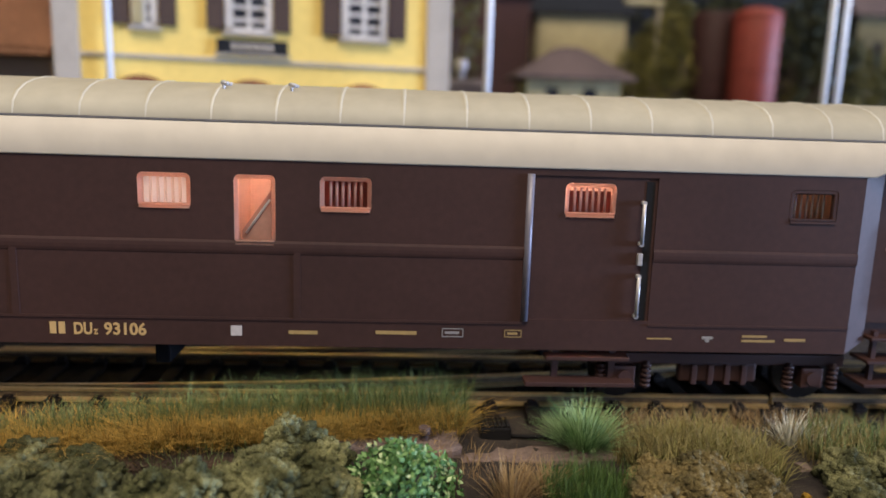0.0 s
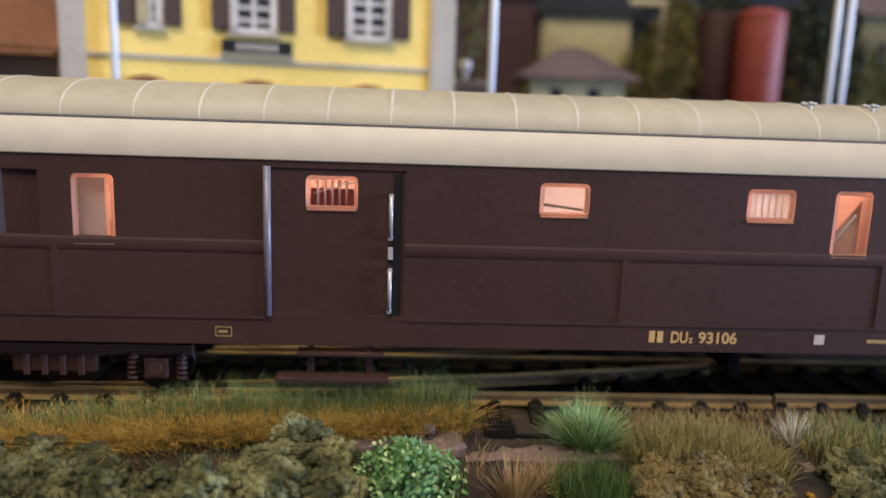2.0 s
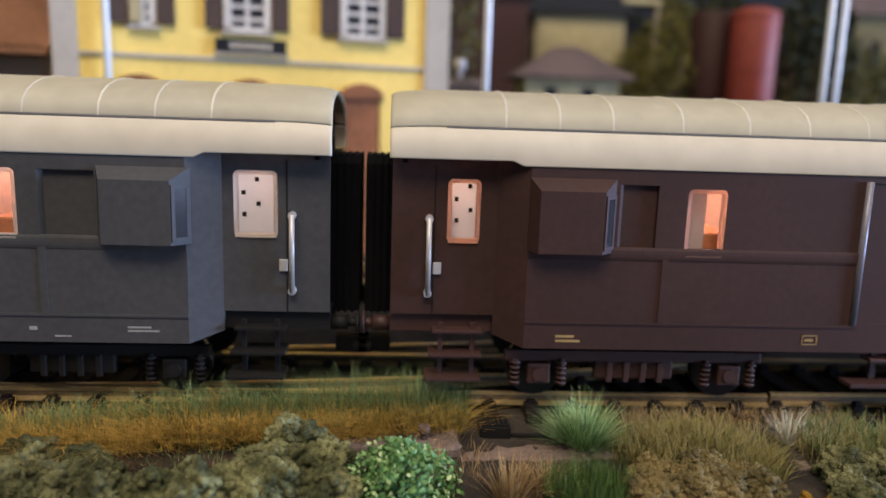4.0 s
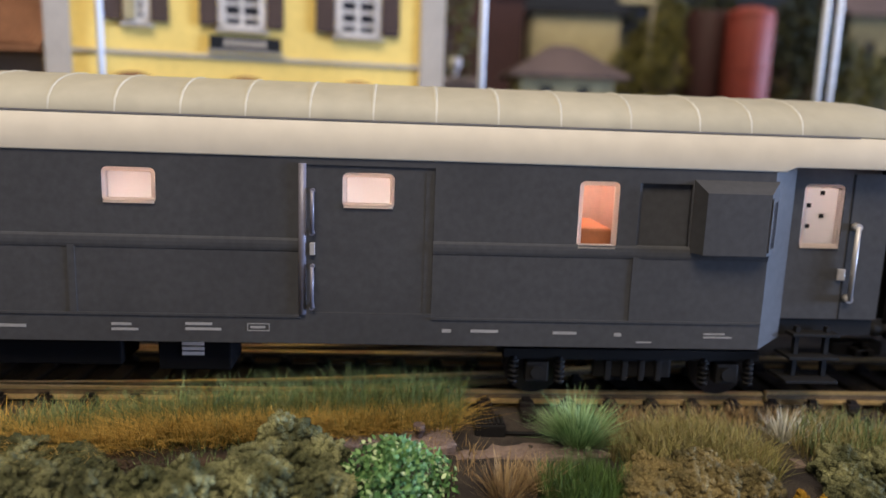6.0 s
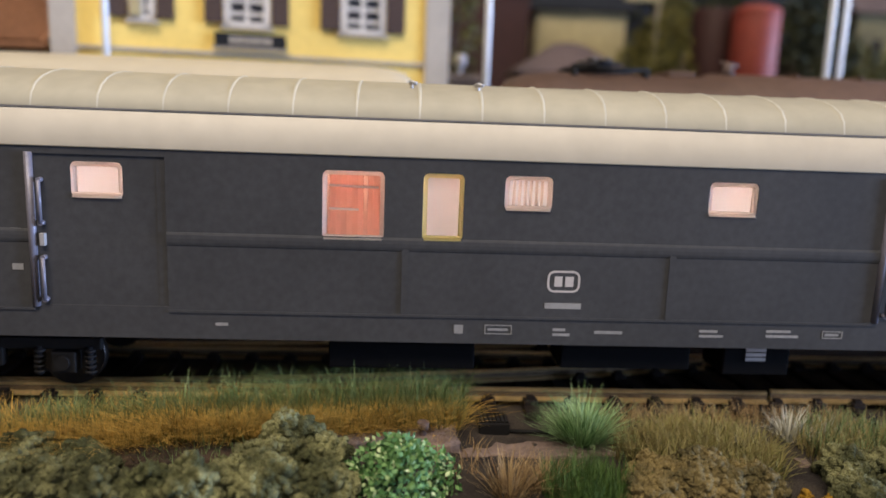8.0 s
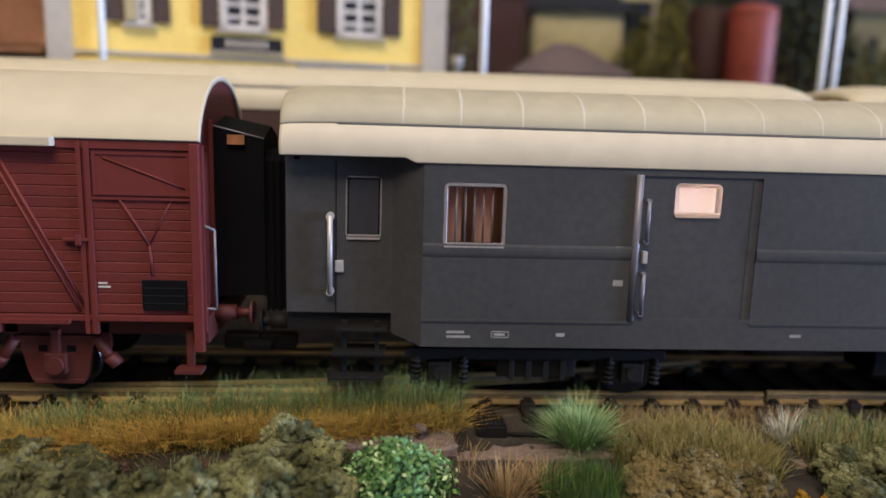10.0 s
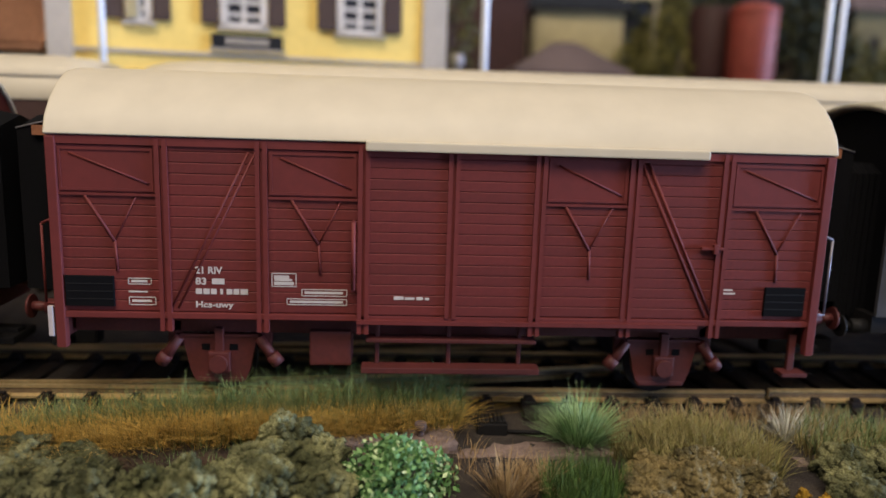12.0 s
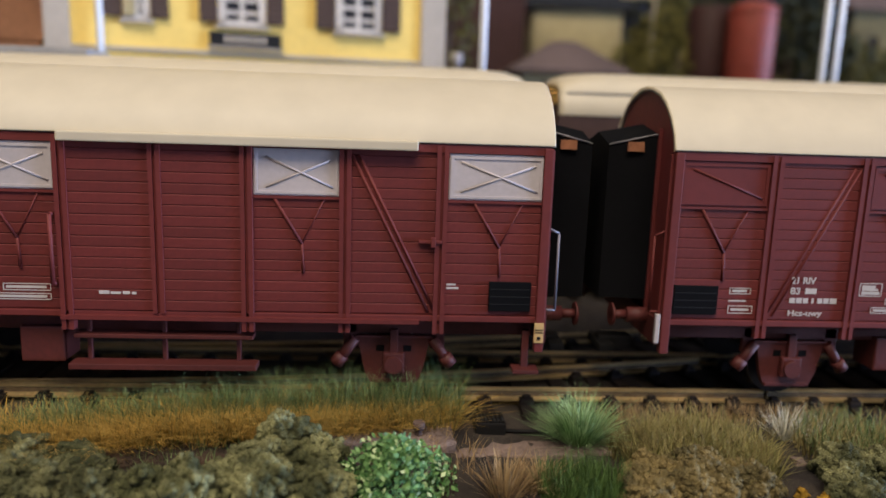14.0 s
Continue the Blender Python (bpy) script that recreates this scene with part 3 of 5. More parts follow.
    for w in spec["end_windows"]:
        if w:
            window_unit(v, LX(w[0]), LX(w[1]), w[2] + 1.1, w[3] + 1.1, -13.15, 0, w[4])
            if not w[4]:
                plate("pane", DARKGLASS, v, (LX(w[0]) + 0.3, LX(w[1]) - 0.3, -12.95, -12.8, w[2] + 1.4, w[3] + 0.8))
            else:
                card = plate("door_lining", BLIND, v, (LX(w[0]) - 0.5, LX(w[1]) + 0.5, -11.9, -11.7, w[2] + 0.6, w[3] + 1.6))
                for q, z in ((1.3, 3.4), (3.6, 5.2), (3.4, 9.2), (1.2, 7.0)):
                    plate("dark_peg", BLACK, card, (LX(w[0]) + q, LX(w[0]) + q + 0.6, -12.3, -11.9, w[2] + 1.1 + z, w[2] + 1.8 + z))
    # sliding doors
    for (a, b), (wa, wb), post, nb in zip(spec["doors"], spec["door_windows"], spec["posts"], spec["door_bars"]):
        bm = bmesh.new()
        wall_with_openings(bm, LX(a), LX(b), 16.0, 40.1, -15.7, -15.0, [(LX(wa), LX(wb), 33.3, 39.0)])
        dr = part("sliding_door", bm, paint, v)
        window_unit(dr, LX(wa), LX(wb), 33.3, 39.0, -15.9, nb, "pink" if paint is BROWN else True, blind=paint is BLUE)
        corner_fillets(dr, paint, LX(wa), LX(wb), 33.3, 39.0, -15.7)
        g0, g1 = (LX(b) - 1.9, LX(b) - 0.5) if post < 0 else (LX(b) - 1.4, LX(b))
        plate("door_groove", BLACK if post < 0 else paint, dr, (g0, g1, -15.78, -15.6, 16.0, 39.5))
        rods("door_post", POST, dr, ((LX(a) + 0.3, -16.0, 15.7), (LX(a) + 0.3, -16.0, 40.3), 0.62), n=14)
        hx = LX(b) - 2.3 if post < 0 else LX(a) + 1.9
        hm = STEEL if post < 0 else POST
        rods("door_handle", hm, dr, ((hx, -16.6, 29.2), (hx, -16.6, 36.0), 0.33), ((hx, -15.6, 36.0), (hx, -16.7, 36.0), 0.42), ((hx, -15.6, 29.2), (hx, -16.7, 29.2), 0.42))
        rods("door_handle", hm, dr, ((hx, -16.6, 16.9), (hx, -16.6, 23.7), 0.33), ((hx, -15.6, 23.7), (hx, -16.7, 23.7), 0.42), ((hx, -15.6, 16.9), (hx, -16.7, 16.9), 0.42))
        plate("door_lock", STEEL, dr, (hx - 0.4, hx + 0.4, -16.5, -15.6, 25.6, 27.6), r=0.1)
    # guard's lookout
    for a, b, face in spec["bays"]:
        bm = bmesh.new()
        A, B = LX(a), LX(b)
        y = -18.6
        loft(bm, [[(A, -15.9, 27.4), (A + 1.4, y, 27.4), (A + 1.4, y, 37.6), (A, -15.9, 39.6)], [(B, -15.9, 27.4), (B - 2.5, y, 27.4), (B - 2.5, y, 37.6), (B, -15.9, 39.6)]], smooth=False)
        bay = part("lookout_bay", bm, paint, v, "projecting guard's lookout bay")
        side = Vector((2.5, 2.7, 0)).normalized()
        out = Vector((side.y, -side.x, 0)) * 0.08
        p = lambda u, z, k=1.0: Vector((B - 2.5, y, 0)) + side * u + out * k + Vector((0, 0, z))
        bm = bmesh.new()
        for u0, u1, za, zb in ((0.2, 3.4, 28.0, 28.6), (0.2, 3.4, 36.4, 37.0), (0.2, 0.8, 28.6, 36.4), (2.8, 3.4, 28.6, 36.4)):
            loft(bm, [[p(u0, za), p(u1, za), p(u1, za, 3), p(u0, za, 3)], [p(u0, zb), p(u1, zb), p(u1, zb, 3), p(u0, zb, 3)]], smooth=False)
        part("bay_window_frame", bm, paint, bay)
        bm = bmesh.new()
        loft(bm, [[p(0.8, 28.6), p(2.8, 28.6), p(2.8, 28.6, 2), p(0.8, 28.6, 2)], [p(0.8, 36.4), p(2.8, 36.4), p(2.8, 36.4, 2), p(0.8, 36.4, 2)]], smooth=False)
        part("bay_pane", bm, DARKGLASS, bay)
    # entrance doors at the narrow ends
    for i, (a, b) in enumerate(((b0, e0), (e1, b1))):
        rx = LX(spec["rails"][i])
        rods("grab_rail", STEEL, v, ((rx, -14.2, 19.2), (rx, -14.2, 32.2), 0.45), ((rx, -12.9, 32.0), (rx, -14.3, 32.0), 0.7), ((rx, -12.9, 19.4), (rx, -14.3, 19.4), 0.7), label="bright grab rail beside the entrance door")
        s = 1 if i == 0 else -1
        plate("door_catch", STEEL, v, (min(rx + s * 0.8, rx + s * 2.2), max(rx + s * 0.8, rx + s * 2.2), -13.5, -13.0, 22.6, 24.6), r=0.15)
        plate("door_joint", BLACK, v, (rx + s * 0.9 - 0.12, rx + s * 0.9 + 0.12, -13.06, -12.9, 15.6, 41.0))
        sx0, sx1 = (rx + 1.0, rx + 9.5) if i == 0 else (rx - 9.5, rx - 1.0)
        for k, z in enumerate((12.6, 8.6, 4.6)):
            st_ = plate("entrance_step", under, v, (sx0 - 0.6 * k, sx1 - 0.1 * k, -14.6 - 0.7 * k, -10, z, z + 0.6), r=0.12)
        plate("step_bracket", under, v, (sx0 + 1, sx0 + 1.8, -13.6, -12.6, 4.8, 14.2), (sx1 - 2, sx1 - 1.2, -13.6, -12.6, 4.8, 14.2))
        sd = -1 if i == 0 else 1
        buffers(v, b0 if i == 0 else b1, sd, under, 13.2, 4.8)
        gangway(v, b0 + 1.5 if i == 0 else b1 - 1.5, sd, 42.0, spec["bellows"][i] + 1.5)
    for xa, za, xb, zb, *dark in spec["sticks"]:
        rods("interior_strut", DARKBAR if dark else BLIND, v, ((LX(xa), -13.6, za + 1.1), (LX(xb), -13.6, zb + 1.1), 0.22), n=6)
    # Added cards behind the panes; the dark ones paint a dim interior.
    for xa, xb, za, zb, tone in spec["backs"]:
        plate("partition_panel", tone, v, (LX(xa), LX(xb), -13.4, -13.1, za + 1.1, zb + 1.1))
    # Brown wedge card for the darker triangle low in the tall window.
    for xa, za, xb, zb in spec["wedges"]:
        bm = bmesh.new()
        loft(bm, [[(LX(xa), y, za + 1.1), (LX(xb), y, za + 1.1), (LX(xb), y, zb + 1.1), (LX(xa), y, za + 2.6)] for y in (-13.5, -13.2)], smooth=False)
        part("hanging_flap", bm, WEDGE, v)
    for xa, xb, za, zb in spec["panels"]:
        bm = bmesh.new()
        n = max(3, int((xb - xa) / 0.9))
        loft(bm, [[(LX(xa) + (xb - xa) * q / n, -12.6 + 0.35 * (q % 2), z + 1.1) for q in range(n + 1)] for z in (za, zb)], closed=False, caps=False, smooth=False)
        c = part("curtain", bm, CURTAIN, v, "red-brown pleated curtain")
        c.modifiers.new("thick", "SOLIDIFY").thickness = 0.0002
    # underframe
    bm = bmesh.new()
    box(bm, c0 + 2, c1 - 2, -11.5, 11.5, 9.2, 12.2)
    for a, b, zl in spec["boxes"]:
        rbox(bm, LX(a), LX(b), -12.8, -4.0, zl, 10.6, 0.3)
    # Near-black colour paints the deep shade under the van onto the underframe.
    part("underframe", bm, VOID, v)
    for x in (c0 + 20.5, c1 - 20.5):
        bogie(v, x, 0.0, under)
    for a, b in spec["door_steps"]:
        bm = bmesh.new()
        rbox(bm, LX(a) + 3.5, LX(b) - 1.0, -15.4, -12.4, 8.6, 9.3, 0.15)
        rbox(bm, LX(a), LX(b), -16.2, -12.6, 4.2, 5.0, 0.15)
        for x in (LX(a) + 5, LX(b) - 4):
            box(bm, x, x + 1.1, -13.4, -12.6, 4.6, 11.2)
        part("door_step", bm, under, v)
    # interior with its light
    plate("interior_wall", LINING, v, (c0 + 0.5, c1 - 0.5, 8.5, 9.3, 13.2, 41.5), label="pink plastic interior wall")
    for x in [c0 + 0.8 + xm, c1 - 0.8 + xm] + spec["partitions"]:
        plate("partition", LINING, v, (LX(x) - 0.4, LX(x) + 0.4, -14.0, 8.5, 13.2, 46.5))
    for x in spec["seats"]:
        plate("interior_cabinet", SEAT, v, (LX(x) - 3, LX(x) + 3, -12, 2, 20, 30.5), r=0.5, label="orange plastic interior fittings")
    led = LED_PINK if paint is BROWN else LED
    plate("light_strip", led, v, (LX(spec["led"][0]), LX(spec["led"][1]), -3.5, 0.5, 44.2, 44.6), label="lit strip of interior lamps")
    for on, q in zip(spec["led_ends"], ((b0 + 3, e0 - 1, -8, -5, 44.2, 44.6), (e1 + 1, b1 - 3, -8, -5, 44.2, 44.6))):
        if on:
            plate("light_strip", led, v, q)
    for q in ((b0 + 1, e0), (e1, b1 - 1)):
        plate("vestibule_wall", LINING, v, (*q, -4, -3.4, 15.6, 41.5))
    return v, xm


def corner_fillets(parent, mat, a, b, c, d, y, r=0.95):
    """Rounds the four corners of an opening."""
    bm = bmesh.new()
    for cx, cz, sx, sz in ((a, c, 1, 1), (b, c, -1, 1), (a, d, 1, -1), (b, d, -1, -1)):
        ring = [(cx, cz)] + [(cx + sx * r * (1 - math.cos(t)), cz + sz * r * (1 - math.sin(t))) for t in [math.pi / 2 * q / 5 for q in range(6)]]
        loft(bm, [[(x, yy, z) for x, z in ring] for yy in (y - 0.004, y + 0.7)], smooth=False)
    return part("opening_corners", bm, mat, parent)


def box_skew(bm, xa, xb, side, z0, z1):
    """The slanting panel between the narrow end (at xa) and the full width (at xb)."""
    ya, yb, t = side * 13.0, side * 16.0, side * 0.9
    loft(bm, [[(xa, ya, z0), (xa, ya - t, z0), (xa, ya - t, z1), (xa, ya, z1)], [(xb, yb, z0 - 1.5), (xb, yb - t, z0 - 1.5), (xb, yb - t, z1), (xb, yb, z1)]], smooth=False)


# Darker grey frame, used where lit is False.
DIMFRAME = shade("grey_metal_window_frame", (0.30, 0.27, 0.27), 0.4, 0.3, vary=0.08)
SEAM = shade("pale_seam_paint", (0.55, 0.525, 0.44), 0.5, vary=0.05)
CURTAIN = see_through("red_curtain", (0.92, 0.64, 0.56), 0.7)
TRIMDARK = shade("grey_gutter_paint", (0.20, 0.185, 0.18), 0.6)
Z2 = (32.1, 37.8)
brown_van, bxm = coach(dict(
    name="luggage_van", label="dark brown luggage van with cream roof and pink-lit windows", ends=(-216.0, 84.5), paint=BROWN, under=UNDER_BROWN,
    windows=[(-166.8, -160.1, 25.8, 37.2, 0, "pink"), (-92.0, -83.7, *Z2, 0, "pink"), (-57.3, -49.0, *Z2, -5, "pink"), (-42.3, -35.7, 26.4, 37.8, 0, "pink"), (-28.7, -20.4, *Z2, -6, "pink"), (48.8, 57.0, *Z2, 6, "dark")],
    doors=[(-136.4, -113.9), (5.0, 26.4)], door_windows=[(-130.0, -121.6), (11.1, 19.6)], posts=[-1, -1], bellows=(4.6, 4.0), door_bars=[-5, -6], backs=[(-29.5, -19.6, 31.0, 38.6, DARKBACK), (10.3, 20.4, 31.2, 36.4, DARKBACK), (-167.6, -162.6, 25.0, 38.0, GREYBACK), (-130.6, -121.0, 31.2, 35.6, DARKBACK), (-92.6, -83.0, 31.4, 38.4, BLIND)], wedges=[(-41.6, 26.9, -36.2, 36.0)],
    seams=[-197.4, -188.6, -179.8, -168.2, -157.0] + [-146.8 + 10.1 * k for k in range(21)] + [64.0],
    strips=[-169.8, -77.0, -32.3], hatches=[-45.0], bays=[(-193.2, -178.8, 1)], recesses=[(-178.2, -171.8, 26.6, 37.6)], led=(-195, 44), led_ends=(True, True), rails=[-209.3, 76.5],
    end_windows=[(-206.3, -200.8, 26.8, 37.6, "pink"), (68.5, 74.0, 26.8, 37.6, "pink")],
    boxes=[(-56.5, -54.0, 6.4)], door_steps=[(-135, -116), (6, 25)],
    partitions=[-170, -140, -95, -62, -45, -33, -15, 30, 45], seats=[-159.6, 14], sticks=[(-40.9, 28.0, -37.0, 33.6), (-91.0, 34.0, -84.2, 33.2, 1), (-129.0, 34.8, -122.4, 36.8)], panels=[]))
slate_van, sxm = coach(dict(
    name="luggage_van", label="slate blue-grey luggage van with cream roof and pink-lit windows", ends=(-523.4, -225.2), paint=BLUE, under=BLACK,
    windows=[(-497.2, -486.8, 26.5, 37.2, 5, False), (-419.9, -410.0, 26.6, 37.8, 0, True), (-403.8, -397.2, 26.8, 37.8, 0, "warm"), (-390.6, -382.8, *Z2, -6, True), (-356.8, -348.5, *Z2, 0, True), (-281.0, -274.3, 26.5, 37.7, 0, True)],
    doors=[(-465.4, -444.4), (-326.0, -304.6)], door_windows=[(-459.0, -451.0), (-319.4, -311.1)], posts=[1, 1], bellows=(4.3, 4.6), door_bars=[0, 0], backs=[], wedges=[],
    seams=[-244.1, -252.8, -261.5, -273.0, -284.5] + [-294.7 - 10.0 * k for k in range(21)] + [-504.0],
    strips=[-406.4, -361.9, -270.8], hatches=[-406.0], bays=[(-262.0, -247.4, 1)], recesses=[(-271.0, -262.2, 26.6, 37.6)], led=(-482.6, -253.0), led_ends=(False, True), rails=[-515.6, -231.8],
    end_windows=[(-513.2, -507.2, 27.0, 37.6, False), (-241.4, -234.2, 27.0, 38.1, True)],
    boxes=[(-350.0, -338.0, 4.8), (-379.0, -356.0, 5.5), (-419.0, -394.0, 5.0)], door_steps=[],
    partitions=[-484.6, -464.6, -439.0, -423.0, -407.0, -394.0, -359.0, -329.0, -299.0, -284.0, -270.0], seats=[-277.0], sticks=[(-403.0, 34.5, -398.0, 34.5), (-419.0, 35.2, -411.0, 35.0), (-419.0, 31.4, -414.2, 31.3)], panels=[(-419.0, -413.5, 26.8, 37.6), (-412.8, -410.3, 26.8, 37.6), (-497.0, -494.0, 27, 37.3), (-492.0, -489.0, 27, 37.3), (-513.5, -511.0, 27, 33)]))


# printing on the vans
def bars(parent, xm, mat, rows, y=-16.05):
    for a, b, z0, z1, lines in rows:
        h = (z1 - z0) / (2 * lines - 1)
        for k in range(lines):
            plate("printed_mark", mat, parent, (a - xm, b - xm - (k % 2) * (b - a) * 0.25, y - 0.02, y + 0.06, z0 + 1.1 + 2 * k * h, z0 + 1.1 + (2 * k + 1) * h))


def framed(parent, xm, mat, a, b, z0, z1, y=-16.05, inner=True):
    bm = bmesh.new()
    A, B, C, D = a - xm, b - xm, z0 + 1.1, z1 + 1.1
    for q in ((A, B, C, C + 0.14), (A, B, D - 0.14, D), (A, A + 0.14, C, D), (B - 0.14, B, C, D)):
        box(bm, q[0], q[1], y - 0.02, y + 0.06, q[2], q[3])
    if inner:
        box(bm, A + 0.5, B - 0.7, y - 0.02, y + 0.06, (C + D) / 2 - 0.2, (C + D) / 2 + 0.2)
    part("printed_frame", bm, mat, parent)


plate("printed_block", PRINT, brown_van, (-72.0 - bxm, -71.0 - bxm, -16.08, -15.98, 12.3, 14.3))
plate("printed_block", PRINT, brown_van, (-70.6 - bxm, -69.6 - bxm, -16.08, -15.98, 12.3, 14.3))
lettering("DU", -68.2 - bxm, -16.05, 12.3, 2.0, PRINT, brown_van, 2.9)
lettering("z", -65.1 - bxm, -16.05, 12.3, 1.3, PRINT, brown_van, 0.7)
lettering("93106", -63.4 - bxm, -16.05, 12.3, 2.0, PRINT, brown_van, 6.7)
plate("printed_square", WHITE, brown_van, (-43.1 - bxm, -41.3 - bxm, -16.08, -15.98, 12.4, 14.1))
bars(brown_van, bxm, MARK_Y, [(-33.7, -29.0, 11.7, 12.3, 1), (-19.4, -12.6, 11.9, 12.5, 1), (26.5, 30.7, 11.75, 12.0, 1), (43.0, 48.8, 11.5, 12.7, 2), (50.5, 54.2, 11.7, 12.2, 1), (-187.6, -183.4, 10.8, 12.0, 2)])
bars(brown_van, bxm, MARK, [(36.0, 37.9, 11.9, 12.4, 1), (36.6, 37.3, 11.4, 12.0, 1)])
framed(brown_van, bxm, MARK, -8.4, -4.8, 11.6, 13.1)
framed(brown_van, bxm, MARK_Y, 2.1, 5.0, 11.7, 13.0)
framed(brown_van, bxm, MARK_Y, -144.7, -142.0, 10.9, 12.6)
framed(slate_van, sxm, MARK, -392.9, -388.3, 11.3, 12.9)
framed(slate_van, sxm, MARK, -334.6, -331.0, 11.6, 12.9)
bars(slate_van, sxm, MARK, [(-381.4, -378.5, 11.2, 12.5, 2), (-374.3, -369.5, 11.7, 12.2, 1), (-356.2, -352.0, 11.4, 12.7, 2), (-344.5, -338.8, 11.6, 12.9, 2), (-302.7, -301.2, 11.8, 12.4, 1), (-297.9, -293.3, 11.9, 12.4, 1), (-284.0, -280.0, 11.8, 12.3, 1),
                              (-273.5, -272.3, 11.6, 12.2, 1), (-269.6, -267.0, 10.5, 10.75, 1), (-258.0, -253.0, 11.5, 12.4, 2), (-383.0, -376.9, 15.9, 16.9, 1), (-398.0, -396.5, 11.3, 12.8, 1), (-437.0, -435.0, 11.9, 12.4, 1),
                              (-496.1, -492.1, 11.2, 12.4, 2), (-477.6, -476.1, 11.6, 12.2, 1), (-468.5, -466.8, 20.5, 21.5, 1), (-468.3, -466.8, 26.6, 27.2, 1)])
framed(slate_van, sxm, MARK, -488.6, -485.6, 11.3, 12.4)
# the railway's emblem as plain shapes: a rounded frame with two blocks
bm = bmesh.new()
ring_a, ring_b = [], []
for cx, cz, a0 in ((-378.5, 21.2, 0), (-381.6, 21.2, 90), (-381.6, 19.9, 180), (-378.5, 19.9, 270)):
    for k in range(5):
        a = radians(a0 + 22.5 * k)
        ring_a.append((cx - sxm + 1.2 * math.cos(a), -16.06, cz + 1.1 + 1.2 * math.sin(a)))
        ring_b.append((cx - sxm + 0.85 * math.cos(a), -16.06, cz + 1.1 + 0.85 * math.sin(a)))
deep = lambda r: [(p[0], -15.98, p[2]) for p in r]
loft(bm, [deep(ring_a), ring_a, ring_b, deep(ring_b)], smooth=False, caps=False)
emblem = part("emblem", bm, WHITE, slate_van, "white rounded emblem frame")
for a, b in ((-381.6, -380.3), (-379.8, -378.4)):
    plate("emblem_block", WHITE, emblem, (a - sxm, b - sxm, -16.06, -15.98, 20.8, 22.5))
bm = bmesh.new()
for k in range(3):
    box(bm, -346.0 - sxm, -342.4 - sxm, -12.95, -12.7, 7.4 + k * 0.85, 8.0 + k * 0.85)
part("printed_panel", bm, WHITE, slate_van)


# ---- goods wagons ----
def wagon_profile(x, lift=0.0, half=16.6):
    pts = []
    for y, z in ((-half, 43.7), (-half + 0.05, 43.9), (-15.6, 46.4), (-13.6, 49.0), (-10.8, 51.4), (-7.4, 53.2), (-3.6, 54.1), (0, 54.4)):
        pts.append((x, y, z + lift))
    return pts + [(x, -p[1], p[2]) for p in pts[-2::-1]]


PLANK_MESHES = {}


def plank(parent, x0, x1, z, h, y=-15.75):
    key = (round(x1 - x0, 1), round(h, 2))
    if key not in PLANK_MESHES:
        bm = bmesh.new()
        w = key[0] / 2
        loft(bm, [[(s * w, 0.5, -h / 2), (s * w, -0.12, -h / 2), (s * w, -0.2, -h / 2 + 0.12), (s * w, -0.2, h / 2 - 0.12), (s * w, -0.08, h / 2), (s * w, 0.5, h / 2)] for s in (-1, 1)], smooth=False)
        o = part("plank", bm, PLANK)
        PLANK_MESHES[key] = o.data
        bpy.data.objects.remove(o)
    p = new("plank", PLANK_MESHES[key])
    p.parent = parent
    p.location = Vector(((x0 + x1) / 2, y, z)) * MM


